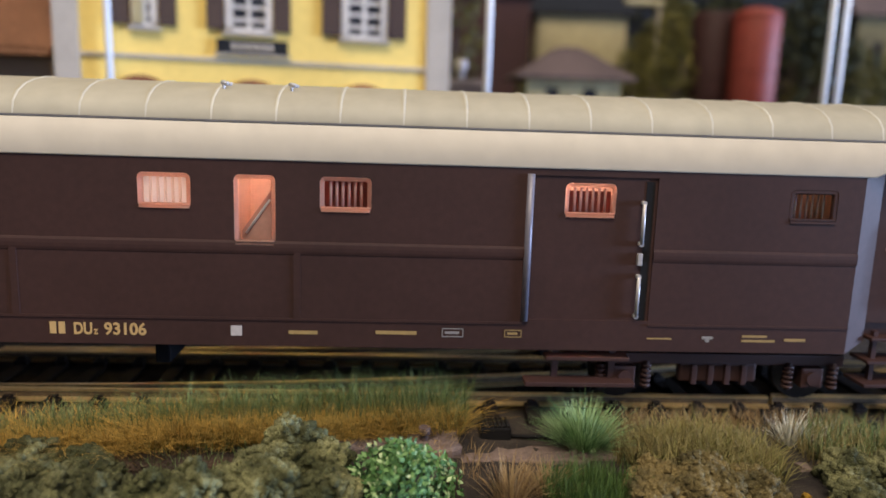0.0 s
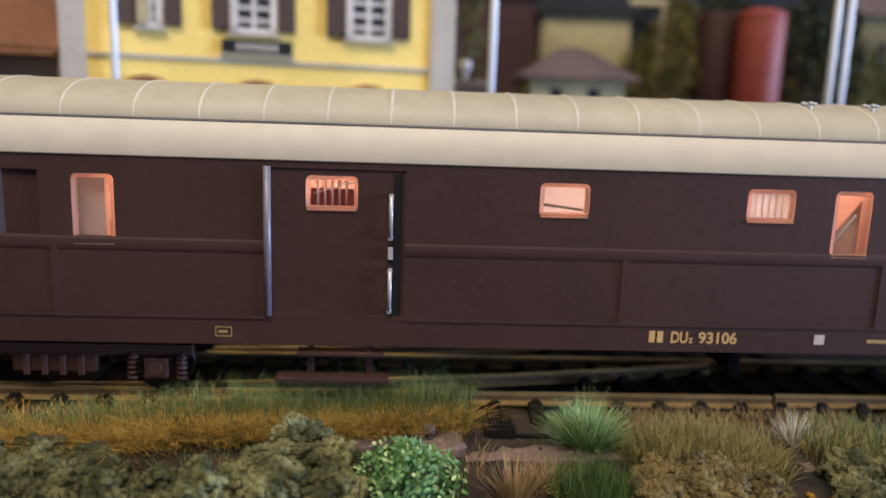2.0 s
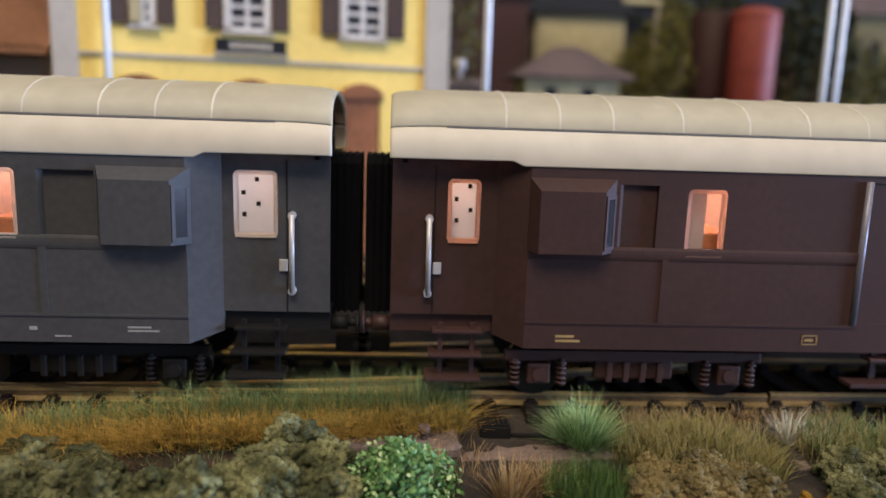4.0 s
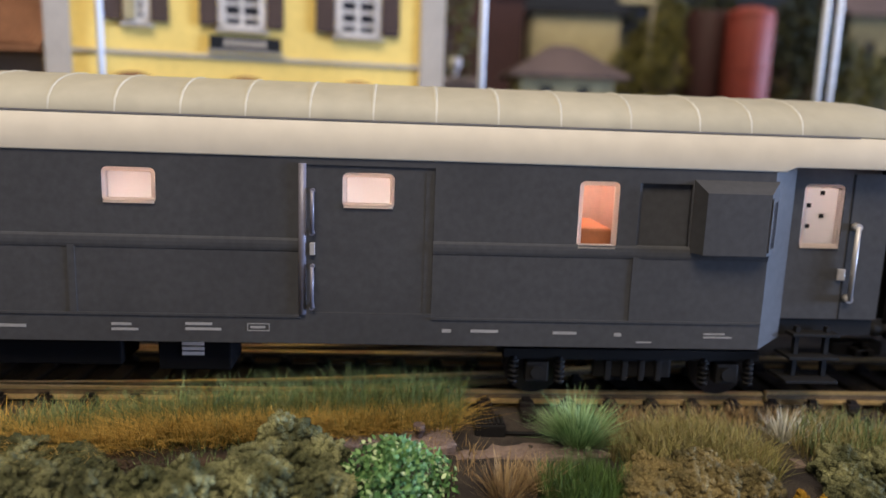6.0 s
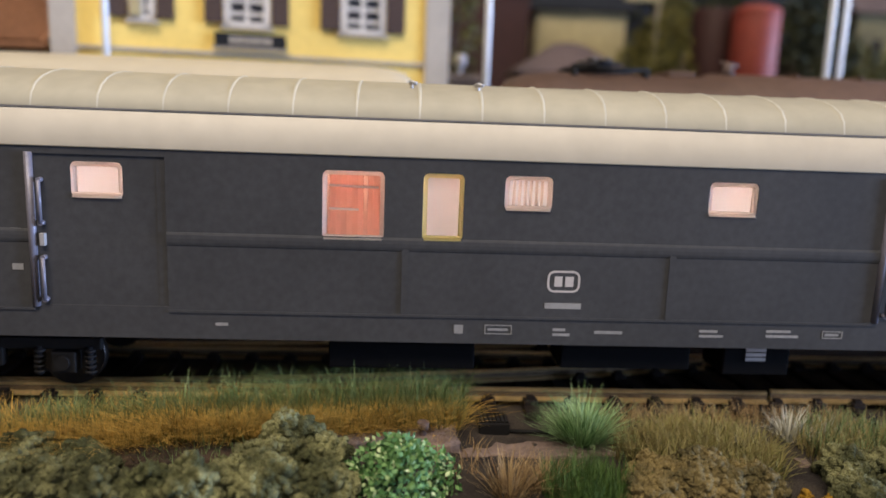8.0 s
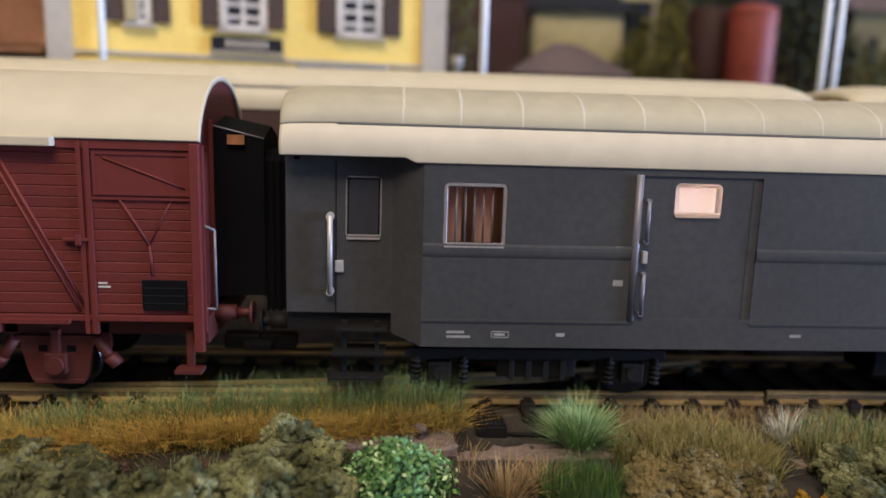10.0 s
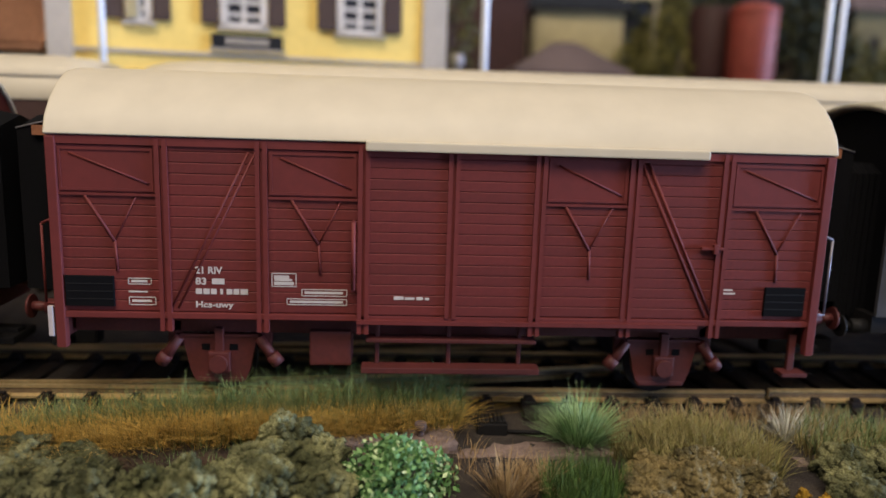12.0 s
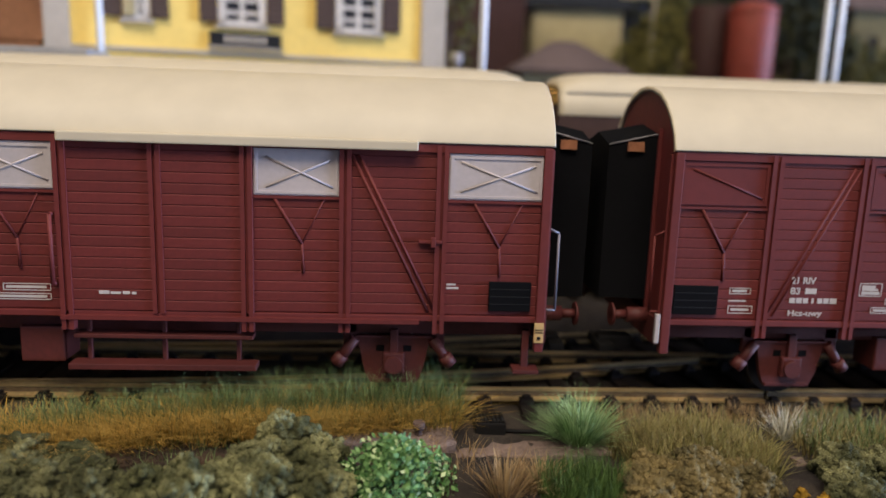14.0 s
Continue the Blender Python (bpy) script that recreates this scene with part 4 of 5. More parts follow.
def wagon(right, white, label):
    """A two-axle covered wagon; right is the train coordinate of its right-hand body end. Heights over the rail head."""
    x0, x1 = right - 125.2, right
    xm = (x0 + x1) / 2
    v = thing("goods_wagon", (xm, CY, RZ), label, "train car", "cars of the front train")
    H = 62.6
    P = [-62.6, -45.6, -30.2, -14.0, 0.3, 14.3, 29.8, 45.2, 62.6]      # post positions, the sliding door between 4th and 6th
    ZB, ZE = 15.3, 43.4
    bm = bmesh.new()
    box(bm, -H, H, -15.5, -14.8, ZB, ZE)
    box(bm, -H, H, 14.8, 15.5, ZB, ZE)
    box(bm, -H, H, -15.0, 15.0, ZB - 1.2, ZB + 0.2)
    body = part("body", bm, OXIDE, v)
    for x in (-H, H - 0.7):
        bm = bmesh.new()
        prof = wagon_profile(x, -0.5, 15.9)
        loft(bm, [[(x, p[1], p[2]) for p in prof] + [(x, 15.9, ZB), (x, -15.9, ZB)], [(x + 0.7, p[1], p[2]) for p in prof] + [(x + 0.7, 15.9, ZB), (x + 0.7, -15.9, ZB)]], smooth=False)
        part("end_wall", bm, OXIDE, v)
    for s in (-1, 1):
        for y in (-15.6, -9.0, 9.0):
            plate("end_post", OXIDE, v, (min(s * H, s * (H + 0.7)), max(s * H, s * (H + 0.7)), y, y + 1.2, 12.5, 47.0 if abs(y) < 12 else 43), r=0.12)
    bm = bmesh.new()
    loft(bm, [wagon_profile(-H - 0.5), wagon_profile(-H - 0.3), wagon_profile(-H * 0.5), wagon_profile(0), wagon_profile(H * 0.5), wagon_profile(H + 0.3), wagon_profile(H + 0.5)], closed=False, caps=False)
    roof = part("roof", bm, WAGON_ROOF, v, "smooth ivory arched roof")
    so = roof.modifiers.new("thick", "SOLIDIFY")
    so.thickness, so.offset = 0.0007, -1
    plate("door_hood", WAGON_ROOF, roof, (-13.8, 41.2, -18.0, -16.2, 42.4, 43.9), r=0.25)
    # planks, panel by panel
    n = 16
    for i in range(8):
        a, b = P[i] + 0.9, P[i + 1] - 0.9
        top = ZE
        door = i in (3, 4)
        y = -16.3 if door else -15.75
        for k in range(n):
            h = (ZE - 0.6 - ZB) / n
            z = ZB + 0.3 + (k + 0.5) * h
            if i in (0, 2, 5, 7) and z > 34.2:
                continue
            plank(body, a, b, z, h - 0.04, y)
    # shutters
    for i in (0, 2, 5, 7):
        a, b = P[i] + 1.0, P[i + 1] - 1.0
        m = SHUTTER if white else OXIDE
        sh = plate("ventilation_shutter", m, v, (a, b, -16.0, -15.4, 34.7, 42.1), r=0.15, label="white shutter with crossed ribs" if white else "")
        rods("shutter_rib", m, sh, ((a + 2, -16.02, 40.8), (b - 1, -16.02, 36.2), 0.2), *([((a + 2, -16.02, 36.0), (b - 1.5, -16.02, 40.4), 0.2)] if white else []), n=6)
        plate("shutter_rim", m, sh, (a + 0.3, b - 0.3, -16.18, -15.9, 41.3, 41.7), (a + 0.3, b - 0.3, -16.18, -15.9, 35.0, 35.4), (a + 0.3, a + 0.7, -16.18, -15.9, 35.4, 41.3), (b - 0.7, b - 0.3, -16.18, -15.9, 35.4, 41.3))
        plate("shutter_sill", OXIDE, body, (a, b, -16.3, -15.5, 34.25, 34.65))
        mx = (a + b) / 2
        rods("shutter_lever", OXIDE, body, ((mx - 3.4, -16.12, 34.2), (mx + 0.9, -16.12, 27.0), 0.25), ((mx + 4.4, -16.0, 34.2), (mx + 0.9, -16.0, 27.2), 0.14), ((mx + 0.9, -16.12, 27.0), (mx + 1.1, -16.12, 22.2), 0.25), n=6)
    # posts and diagonal braces
    for i, x in enumerate(P):
        if i in (0, 8):
            plate("corner_post", OXIDE, body, (max(x - 0.3, -H - 0.3), min(x + 1.2, H + 0.3), -16.7, -15.2, 9.5, 43.3) if i == 0 else (x - 1.2, x + 0.3, -16.7, -15.2, 9.5, 43.3), r=0.15)
            continue
        y = -16.85 if i in (3, 4, 5) else -16.5
        plate("side_post", OXIDE, body, (x - 0.95, x - 0.25, y, -15.4, 12.4 if i not in (4,) else 15.3, 43.2), (x + 0.25, x + 0.95, y, -15.4, 12.4 if i not in (4,) else 15.3, 43.2), (x - 0.4, x + 0.4, y + 0.45, -15.4, 12.4 if i not in (4,) else 15.3, 43.2))
    for (xa, za), (xb, zb) in ((((P[2] - 1.5), 41.5), ((P[1] + 1.3), 16.2)), (((P[6] + 1.5), 41.5), ((P[7] - 1.3), 16.2))):
        yy, rr = (-16.05, 0.28) if xa > 0 else (-15.88, 0.22)
        rods("diagonal_brace", OXIDE, body, ((xa - 0.5, yy, za), (xb - 0.5, yy, zb), rr), ((xa + 0.6, yy, za), (xb + 0.6, yy, zb), rr), n=6)
    plate("bottom_rail", OXIDE, body, (-H, H, -16.4, -15.2, 14.5, 15.5), r=0.12)
    plate("top_rail", OXIDE, body, (-H, H, -16.3, -15.4, 42.2, 43.5))
    plate("door_track", OXIDE, body, (-15, 42, -17.12, -16.0, 14.15, 14.85))
    plate("door_latch", OXIDE, body, (41.6, 45.4, -16.9, -16.2, 27.6, 28.1), (43.6, 44.4, -17.1, -16.2, 27.0, 28.6), r=0.1)
    rods("door_handle", OXIDE, body, ((-15.6, -17.4, 20), (-15.6, -17.4, 31), 0.35), ((-15.6, -16.3, 31), (-15.6, -17.4, 31), 0.35), ((-15.6, -16.3, 20), (-15.6, -17.4, 20), 0.35))
    for a, b in ((-61.2, -53.6), (53.4, 60.4)):
        o = plate("label_board", VOID, v, (a, b, -16.5, -16.0, 16.4, 21.4), r=0.12)
        for k in range(1, 4):
            plate("board_rib", BLACK, o, (a + 0.2, b - 0.2, -16.58, -16.45, 16.4 + k * 1.25 - 0.08, 16.4 + k * 1.25 + 0.08))
    # printing
    y = -16.02
    lettering("21 RIV", -40.9, y, 22.0, 1.15, WHITE, body, 4.3)
    lettering("83", -40.9, y, 20.2, 1.15, WHITE, body, 1.7)
    bars(body, 0, WHITE, [(-38.3, -36.3, 19.15, 20.1, 1)], y)
    bars(body, 0, WHITE, [(-40.9, -39.9, 17.5, 18.4, 1), (-39.7, -38.7, 17.5, 18.4, 1), (-38.5, -37.6, 17.5, 18.4, 1), (-37.0, -36.6, 17.5, 18.4, 1), (-36.0, -35.1, 17.5, 18.4, 1), (-34.9, -34.0, 17.5, 18.4, 1), (-33.8, -32.6, 17.5, 18.4, 1)], y)
    lettering("Hcs-uwy", -40.9, y, 16.4, 1.0, WHITE, body, 6.0)
    framed(body, 0, WHITE, -51.5, -47.8, 18.9, 20.0, y)
    framed(body, 0, WHITE, -51.5, -47.2, 15.5, 16.9, y)
    bars(body, 0, WHITE, [(-51.5, -48.5, 17.6, 17.85, 1)], y)
    framed(body, 0, WHITE, -28.8, -24.8, 18.9, 21.2, y)
    bars(body, 0, WHITE, [(-28.4, -25.2, 19.2, 20.8, 2)], y)
    framed(body, 0, WHITE, -24.0, -16.6, 17.4, 18.6, y)
    framed(body, 0, WHITE, -26.4, -16.6, 15.9, 17.0, y)
    bars(body, 0, WHITE, [(-9.0, -7.4, 17.2, 17.75, 1), (-7.2, -5.6, 17.2, 17.6, 1), (-5.3, -4.2, 17.2, 17.7, 1), (-3.9, -3.2, 17.2, 17.6, 1)], -16.55)
    bars(body, 0, WHITE, [(46.4, 48.4, 18.9, 19.8, 2)], y)
    # running gear
    for ax in (-38.0, 38.0):
        g = part("axle_guard", _axle_guard(ax), UNDER_RED, v)
        rods("wheel", WHEEL, g, ((ax, -9.2, 5.4), (ax, -7.4, 5.4), 5.4), ((ax, 11.5, 5.4), (ax, 13.2, 5.4), 5.4), ((ax, -9, 5.4), (ax, 12, 5.4), 1.0), n=28)
        bm = bmesh.new()
        rbox(bm, ax - 1.8, ax + 1.8, -14.2, -11.8, 4.6, 8.2, 0.3)
        rod(bm, (ax, -14.8, 6.2), (ax, -14.0, 6.2), 1.5, 14)
        part("axle_box", bm, UNDER_RED, g)
        for s in (-1, 1):
            bm = bmesh.new()
            rod(bm, (ax + s * 6.5, -13.2, 10.6), (ax + s * 9.2, -13.2, 6.6), 0.9, 8)
            rod(bm, (ax + s * 8.6, -13.2, 7.6), (ax + s * 9.8, -13.2, 6.0), 1.2, 8)
            part("brake_hanger", bm, UNDER_RED, g)
        bm = bmesh.new()
        rbox(bm, ax - 6.6, ax + 6.6, -13.3, -12.1, 10.5, 11.0, 0.12)
        rbox(bm, ax - 0.7, ax + 0.7, -13.8, -12.6, 7.4, 12.2, 0.15)
        part("leaf_spring", bm, UNDER_RED, g)
        for q in (-2.3, 2.3):
            plate("guard_slot", VOID, g, (ax + q - 0.7, ax + q + 0.7, -13.12, -12.9, 8.2, 9.3))
    bm = bmesh.new()
    rbox(bm, -H + 1, H - 1, -12.6, -11.6, 11.2, 14.4, 0.2)
    rbox(bm, -H + 1, H - 1, 11.6, 12.6, 11.2, 14.4, 0.2)
    box(bm, -H + 1, H - 1, -11.6, 11.6, 13.2, 14.2)
    part("underframe", bm, UNDER_RED, v)
    plate("door_step", UNDER_RED, v, (-13.5, 15.0, -16.2, -13.4, 10.8, 11.5), r=0.15)
    plate("door_step", UNDER_RED, v, (-14.2, 15.6, -17.2, -14.0, 5.8, 6.8), r=0.15)
    for x in (-12, 0, 12):
        plate("step_hanger", UNDER_RED, v, (x, x + 0.7, -14.8, -14.0, 6.2, 14.5), r=0.1)
    plate("brake_box", UNDER_RED, v, (-23.0, -16.0, -14.0, -8.0, 6.0, 12.0), r=0.3)
    for s in (-1, 1):
        if s > 0:
            plate("corner_step", UNDER_RED, v, (s * (H - 2.4) - 2.2, s * (H - 2.4) + 2.2, -16.6, -13.5, 5.6, 6.3), (s * (H - 2.4) - 0.6, s * (H - 2.4) + 0.6, -14.8, -14.0, 6.0, 12.8), r=0.1)
        plate("headstock", UNDER_RED, v, (min(s * (H - 0.5), s * (H + 0.9)), max(s * (H - 0.5), s * (H + 0.9)), -15.2, 15.2, 10.6, 15.2), r=0.2)
        buffers(v, s * H, s, UNDER_RED, 14.6, 7.2)
        rx = s * (H + 2.2)
        rods("grab_rail", POST if s > 0 else OXIDE, v, ((rx, -15.2, 16.5), (rx, -15.2, 29.5), 0.22), ((rx, -15.2, 29.5), (s * H, -15.2, 30.5), 0.25), ((rx, -15.2, 16.5), (s * H, -15.2, 16.5), 0.22), n=6)
        if s < 0 or white:
            if s > 0:
                plate("marking_bars", BLACK, v, (H - 1.3, H + 0.1, -17.0, -16.9, 12.9, 13.1), (H - 1.3, H + 0.1, -17.0, -16.9, 13.35, 13.55), (H - 0.9, H - 0.3, -17.0, -16.9, 11.7, 12.3))
            plate("lamp_bracket", SHUTTER if s < 0 else PRINT, v, (min(s * (H + 0.6), s * (H + 1.4)), max(s * (H + 0.6), s * (H + 1.4)), -16.8, -16.0, 11.4, 16.4) if s < 0 else (H - 1.4, H + 0.2, -16.95, -16.6, 11.2, 14.6), r=0.12)
        # black plastic transition box with an orange tag
        bm = bmesh.new()
        a, b = s * (H + 0.7), s * (H + 8.8)
        loft(bm, [[(a, -8.5, 17), (a, 8.5, 17), (a, 8.5, 46.0), (a, 0, 47.6), (a, -8.5, 46.0)], [(b, -7.5, 17), (b, 7.5, 17), (b, 7.5, 44.0), (b, 0, 46.0), (b, -7.5, 44.0)]], smooth=False)
        gb = part("gangway_bellows", bm, VOID, v, "black end connection with an orange tag")
        rods("top_edge", DARKBAR, gb, ((a, -8.6, 46.05), (b, -7.6, 44.05), 0.16), n=6)
        plate("tag", TERRA, gb, (min(s * (H + 3.0), s * (H + 5.8)), max(s * (H + 3.0), s * (H + 5.8)), -8.75, -8.2, 43.0, 44.6))
    return v


def _axle_guard(ax):
    bm = bmesh.new()
    half = ((6.3, 10.8), (5.6, 8.0), (5.0, 5.0), (4.2, 3.0))
    loft(bm, [[(ax - q, y, z) for q, z in half] + [(ax + q, y, z) for q, z in half[::-1]] for y in (-13.05, -11.8)], smooth=False)
    for q in (-7.4, 7.4):
        rbox(bm, ax + q - 1.2, ax + q + 1.2, -12.6, -11.6, 8.6, 13.2, 0.2)
    rbox(bm, ax - 4.0, ax + 4.0, -13.2, -11.8, 2.6, 3.4, 0.15)
    return bm


wagon_a = wagon(-536.1, False, "red-brown planked covered goods wagon with ivory roof")
wagon_b = wagon(-681.8, True, "red-brown covered goods wagon with white ventilation shutters")


# ---- the train on the raised rear track ----
RY, RZ2 = CY + 57.0, RZ + 7.5


def rear_coach(dx, half, vent):
    v = thing("passenger_coach", (dx, RY, RZ2), "cream-roofed passenger coach with warm lit windows", "train car", "cars of the rear train")
    op = [(q, q + 12, 27, 36) for q in range(int(10 - half), int(half - 20), 20)]
    bm = bmesh.new()
    wall_with_openings(bm, -half, half, 11, 41.5, -16, -15.2, op)
    box(bm, -half, half, 15.2, 16, 11, 41.5)
    for x in (-half, half - 0.8):
        box(bm, x, x + 0.8, -15.2, 15.2, 11, 44)
    box(bm, -half, half, -15.2, 15.2, 11, 12)
    part("body", bm, REARBODY, v)
    for a, b, c, d in op:
        bm = bmesh.new()
        for q in ((a, b, c, c + 0.5), (a, b, d - 0.5, d), (a, a + 0.5, c, d), (b - 0.5, b, c, d)):
            box(bm, q[0], q[1], -16.2, -15.6, q[2], q[3])
        part("window", bm, STEEL, v)
    bm = bmesh.new()
    rings = []
    for x in (-half, -half + 1.5, -half + 5, -half + 12, half - 12, half - 5, half - 1.5, half):
        d = min(x + half, half - x)
        q = math.sqrt(max(0.0, 1 - (1 - min(d / 12, 1)) ** 2.2))
        rings.append(roof_section(32, x, 52.0, 41.3, 46.5, squash=0.45 + 0.55 * q))
    loft(bm, rings, closed=False, caps=False)
    r = part("roof", bm, WAGON_ROOF, v, "cream roof")
    r.modifiers.new("thick", "SOLIDIFY").thickness = 0.0008
    plate("rain_gutter", TRIMDARK, r, (-half + 2, half - 2, -15.4, -14.9, 46.4, 46.7))
    if vent:
        plate("roof_vent", MARK, r, (-10, 12, -7, 7, 50.5, 53.2), r=0.8)
    plate("light_strip", LED_WARM, v, (-half + 4, half - 4, 2, 4, 41, 41.4))
    plate("interior_wall", PRINT, v, (-half + 1, half - 1, 8.5, 9.3, 12, 41))
    for x in (-half + 40, half - 40):
        bogie(v, x, 0.0, BLACK, 30.0)
    for s in (-1, 1):
        gangway(v, s * half, s, 44.0, 2.6)
    return v


def loco():
    v = thing("electric_locomotive", (26.0, RY, RZ2), "brown electric locomotive with folded roof current collectors", "locomotive", "cars of the rear train")
    bm = bmesh.new()
    rbox(bm, -82, 82, -15.5, 15.5, 11, 40, 1.5)
    part("body", bm, LOCO, v)
    bm = bmesh.new()
    rings = []
    for x, k in ((-86, 0.5), (-84.5, 0.78), (-80, 0.9), (-72, 0.96), (-34, 0.97), (-32, 1.05), (47, 1.05), (49, 0.95), (66, 0.9), (78, 0.8), (84, 0.64), (86, 0.45)):
        rings.append([(x, -15.8 * math.cos(math.pi * i / 14), 40 + 13.0 * k * math.sin(math.pi * i / 14) ** 0.7) for i in range(15)])
    loft(bm, rings, closed=False, caps=True)
    roof = part("roof", bm, LOCO, v, "brown curved roof")
    # the rear current collector lies folded flat; the front one stands behind its casing
    for y in (-7, 7):
        rods("collector_base_bar", BLACK, roof, ((-70, y, 53.2), (-50, y, 53.2), 0.6), n=6)
        rods("collector_arm", BLACK, roof, ((-69, y, 53.8), (-57, y * 0.7, 54.6), 0.45), ((-57, y * 0.7, 54.6), (-66, y * 1.2, 55.2), 0.45), n=6)
        for x in (-69, -51):
            rods("collector_foot", BLACK, roof, ((x, y, 50.5), (x, y, 53.2), 0.9))
    for x in (-65, -61.5):
        rods("collector_strip", DARKBAR, roof, ((x, -12, 55.0), (x, -9, 55.4), 0.5), ((x, -9, 55.4), (x, 9, 55.4), 0.5), ((x, 9, 55.4), (x, 12, 55.0), 0.5), n=6)
    for x in (-29, 17):
        bm = bmesh.new()
        rod(bm, (x, -4, 52.5), (x, -4, 56.2), 2.0, 12, 1.0)
        rod(bm, (x - 2.2, -4, 56.2), (x + 2.6, -4, 55.4), 0.45, 8)
        part("insulator", bm, SLATE, roof)
    plate("equipment_box", BLACK, roof, (61.5, 67.5, -8, 6, 50, 53.8), r=0.6)
    rods("warning_horn", BLACK, roof, ((76, -6, 49.5), (76, -6, 52.2), 0.5), ((75.4, -6, 52.2), (80, -6, 53.0), 0.6), n=8)
    plate("equipment_box", LOCO, roof, (-45, -38, -6, 6, 51, 53.6), r=0.6)
    for x in (-12, 5, 32):
        plate("roof_strap", LOCO, roof, (x, x + 0.8, -6, 6, 53, 54.0), r=0.15)
    for x in (-50, 0, 50):
        bogie(v, x, 0.0, BLACK, 24.0)
    return v


LED_WARM = shade("lit_warm_strip", (1, 0.8, 0.5), 0.5, glow=(1.0, 0.62, 0.22, 9.0), bump=0)
engine = loco()
rear_cars = [rear_coach(-199.0, 116.0, True), rear_coach(-696.5, 128.5, False)]
for x in (-440.0, -951.0, -1190.0):
    rear_cars.append(copy_thing(rear_cars[0], Matrix.Translation(Vector((x, RY, RZ2)) * MM)))


# ---- station building behind the tracks ----
HY = 112.0


def house_window(parent, xa, xb, z0, z1, shutter_w):
    w = part("window", _frame(xa, xb, z0, z1), WINFRAME, parent)
    plate("pane", DARKGLASS, w, (xa + 0.8, xb - 0.8, -0.2, 0.1, z0 + 0.8, z1 - 0.8))
    m = (xa + xb) / 2
    plate("glazing_bar", WINFRAME, w, (m - 0.7, m + 0.7, -0.7, -0.1, z0, z1))
    for k in range(1, 7):
        z = z0 + (z1 - z0) * k / 7
        plate("glazing_bar", WINFRAME, w, (xa, xb, -0.6, -0.1, z - 0.55, z + 0.55))
    for a, b in ((xa - shutter_w - 0.3, xa - 0.3), (xb + 0.3, xb + shutter_w + 0.3)):
        bm = bmesh.new()
        prof = [(-0.4, z0 + 0.6), (-1.3, z0 + 0.6)]
        for k in range(16):
            z = z0 + 1.2 + k * (z1 - z0 - 1.2) / 16
            prof += [(-1.6, z), (-1.2, z + 1.3)]
        prof += [(-1.3, z1 + 0.5), (-0.4, z1 + 0.5)]
        loft(bm, [[(x, y, z) for y, z in prof] for x in (a, b)], smooth=False)
        part("shutter", bm, WOODDARK, w)
    plate("sill", TRIM, w, (xa - 1.0, xb + 1.0, -2.0, 0.0, z0 - 1.0, z0), r=0.2)


def _frame(xa, xb, z0, z1):
    bm = bmesh.new()
    for q in ((xa, xb, z0, z0 + 1.4), (xa, xb, z1 - 1.4, z1), (xa, xa + 2.2, z0, z1), (xb - 2.0, xb, z0, z1)):
        box(bm, q[0], q[1], -1.1, 0.3, q[2], q[3])
    return bm


house = thing("station_building", (-44 + 44 * math.cos(radians(12)), HY + 44 * math.sin(radians(12)), 2.0), "yellow plastered station building with brown shutters", "building")
house.rotation_euler = (0, 0, radians(12))
bm = bmesh.new()
wins = [(-78.9, -71.8), (-53.1, -39.7), (-19.0, -5.0)]
lower = [(-83.0, -71.0, 0, 51.6), (-51.5, -39.5, 0, 51.6), (-18.0, -6.0, 0, 51.6)]
wall_with_openings(bm, -92.9, 7.7, 0.0, 130.0, 0.0, 3.0, lower + [(a, b, 68.6, 94.0) for a, b in wins])
part("wall", bm, YELLOW, house)
for q in ((-92.9, 7.7, 60, 63, 0, 130), (-92.9, -89.9, 3, 60, 0, 130), (4.7, 7.7, 3, 60, 0, 130)):
    plate("wall", YELLOW, house, q)
plate("string_course", TRIM, house, (-92.9, 7.7, -0.8, 0.0, 59.8, 61.0), r=0.15)
plate("corner_pilaster", TRIM, house, (-99.6, -92.9, -1.2, 6, 0, 130), r=0.3)
plate("corner_pilaster", TRIM, house, (7.7, 15.7, -1.2, 6, 0, 130), r=0.3)
for (a, b), sw in zip(wins, (4.8, 5.0, 5.6)):
    house_window(house, a, b, 68.6, 94.0, sw)
plate("open_casement", CREAM, house, (-78.4, -75.6, -2.2, -1.2, 69.4, 94.0), r=0.2)
for a, b, _, z in lower:
    bm = bmesh.new()
    m, r = (a + b) / 2, (b - a) / 2
    arc = [(m + (r + 1.0) * math.cos(math.pi * i / 12), z - 1 + (r) * 0.75 * math.sin(math.pi * i / 12)) for i in range(13)]
    loft(bm, [[(x, y, zz) for x, zz in arc] for y in (-0.9, 0.2)], smooth=False)
    box(bm, a + 0.5, b - 0.5, 0.3, 0.9, 0, 51)
    part("arched_door", bm, TERRA, house, "terracotta-coloured arched door")
sg = plate("name_board", NIGHT, house, (-55.8, -35.2, -1.6, -0.2, 62.5, 66.6), r=0.2, label="dark name board")
bm = bmesh.new()
for k in range(7):
    box(bm, -51.5 + k * 1.8, -50.4 + k * 1.8, -1.75, -1.55, 63.5, 65.6)
part("board_marks", bm, TRIM, sg)
plate("board_shelf", TRIM, house, (-56.3, -34.7, -2.2, 0, 61.8, 62.4))
bm = bmesh.new()
loft(bm, [[(-106, -6, 130), (21, -6, 130), (21, 69, 130), (-106, 69, 130)], [(-75, 25, 152), (-15, 25, 152), (-15, 38, 152), (-75, 38, 152)]], smooth=False)
part("roof", bm, TERRA, house)

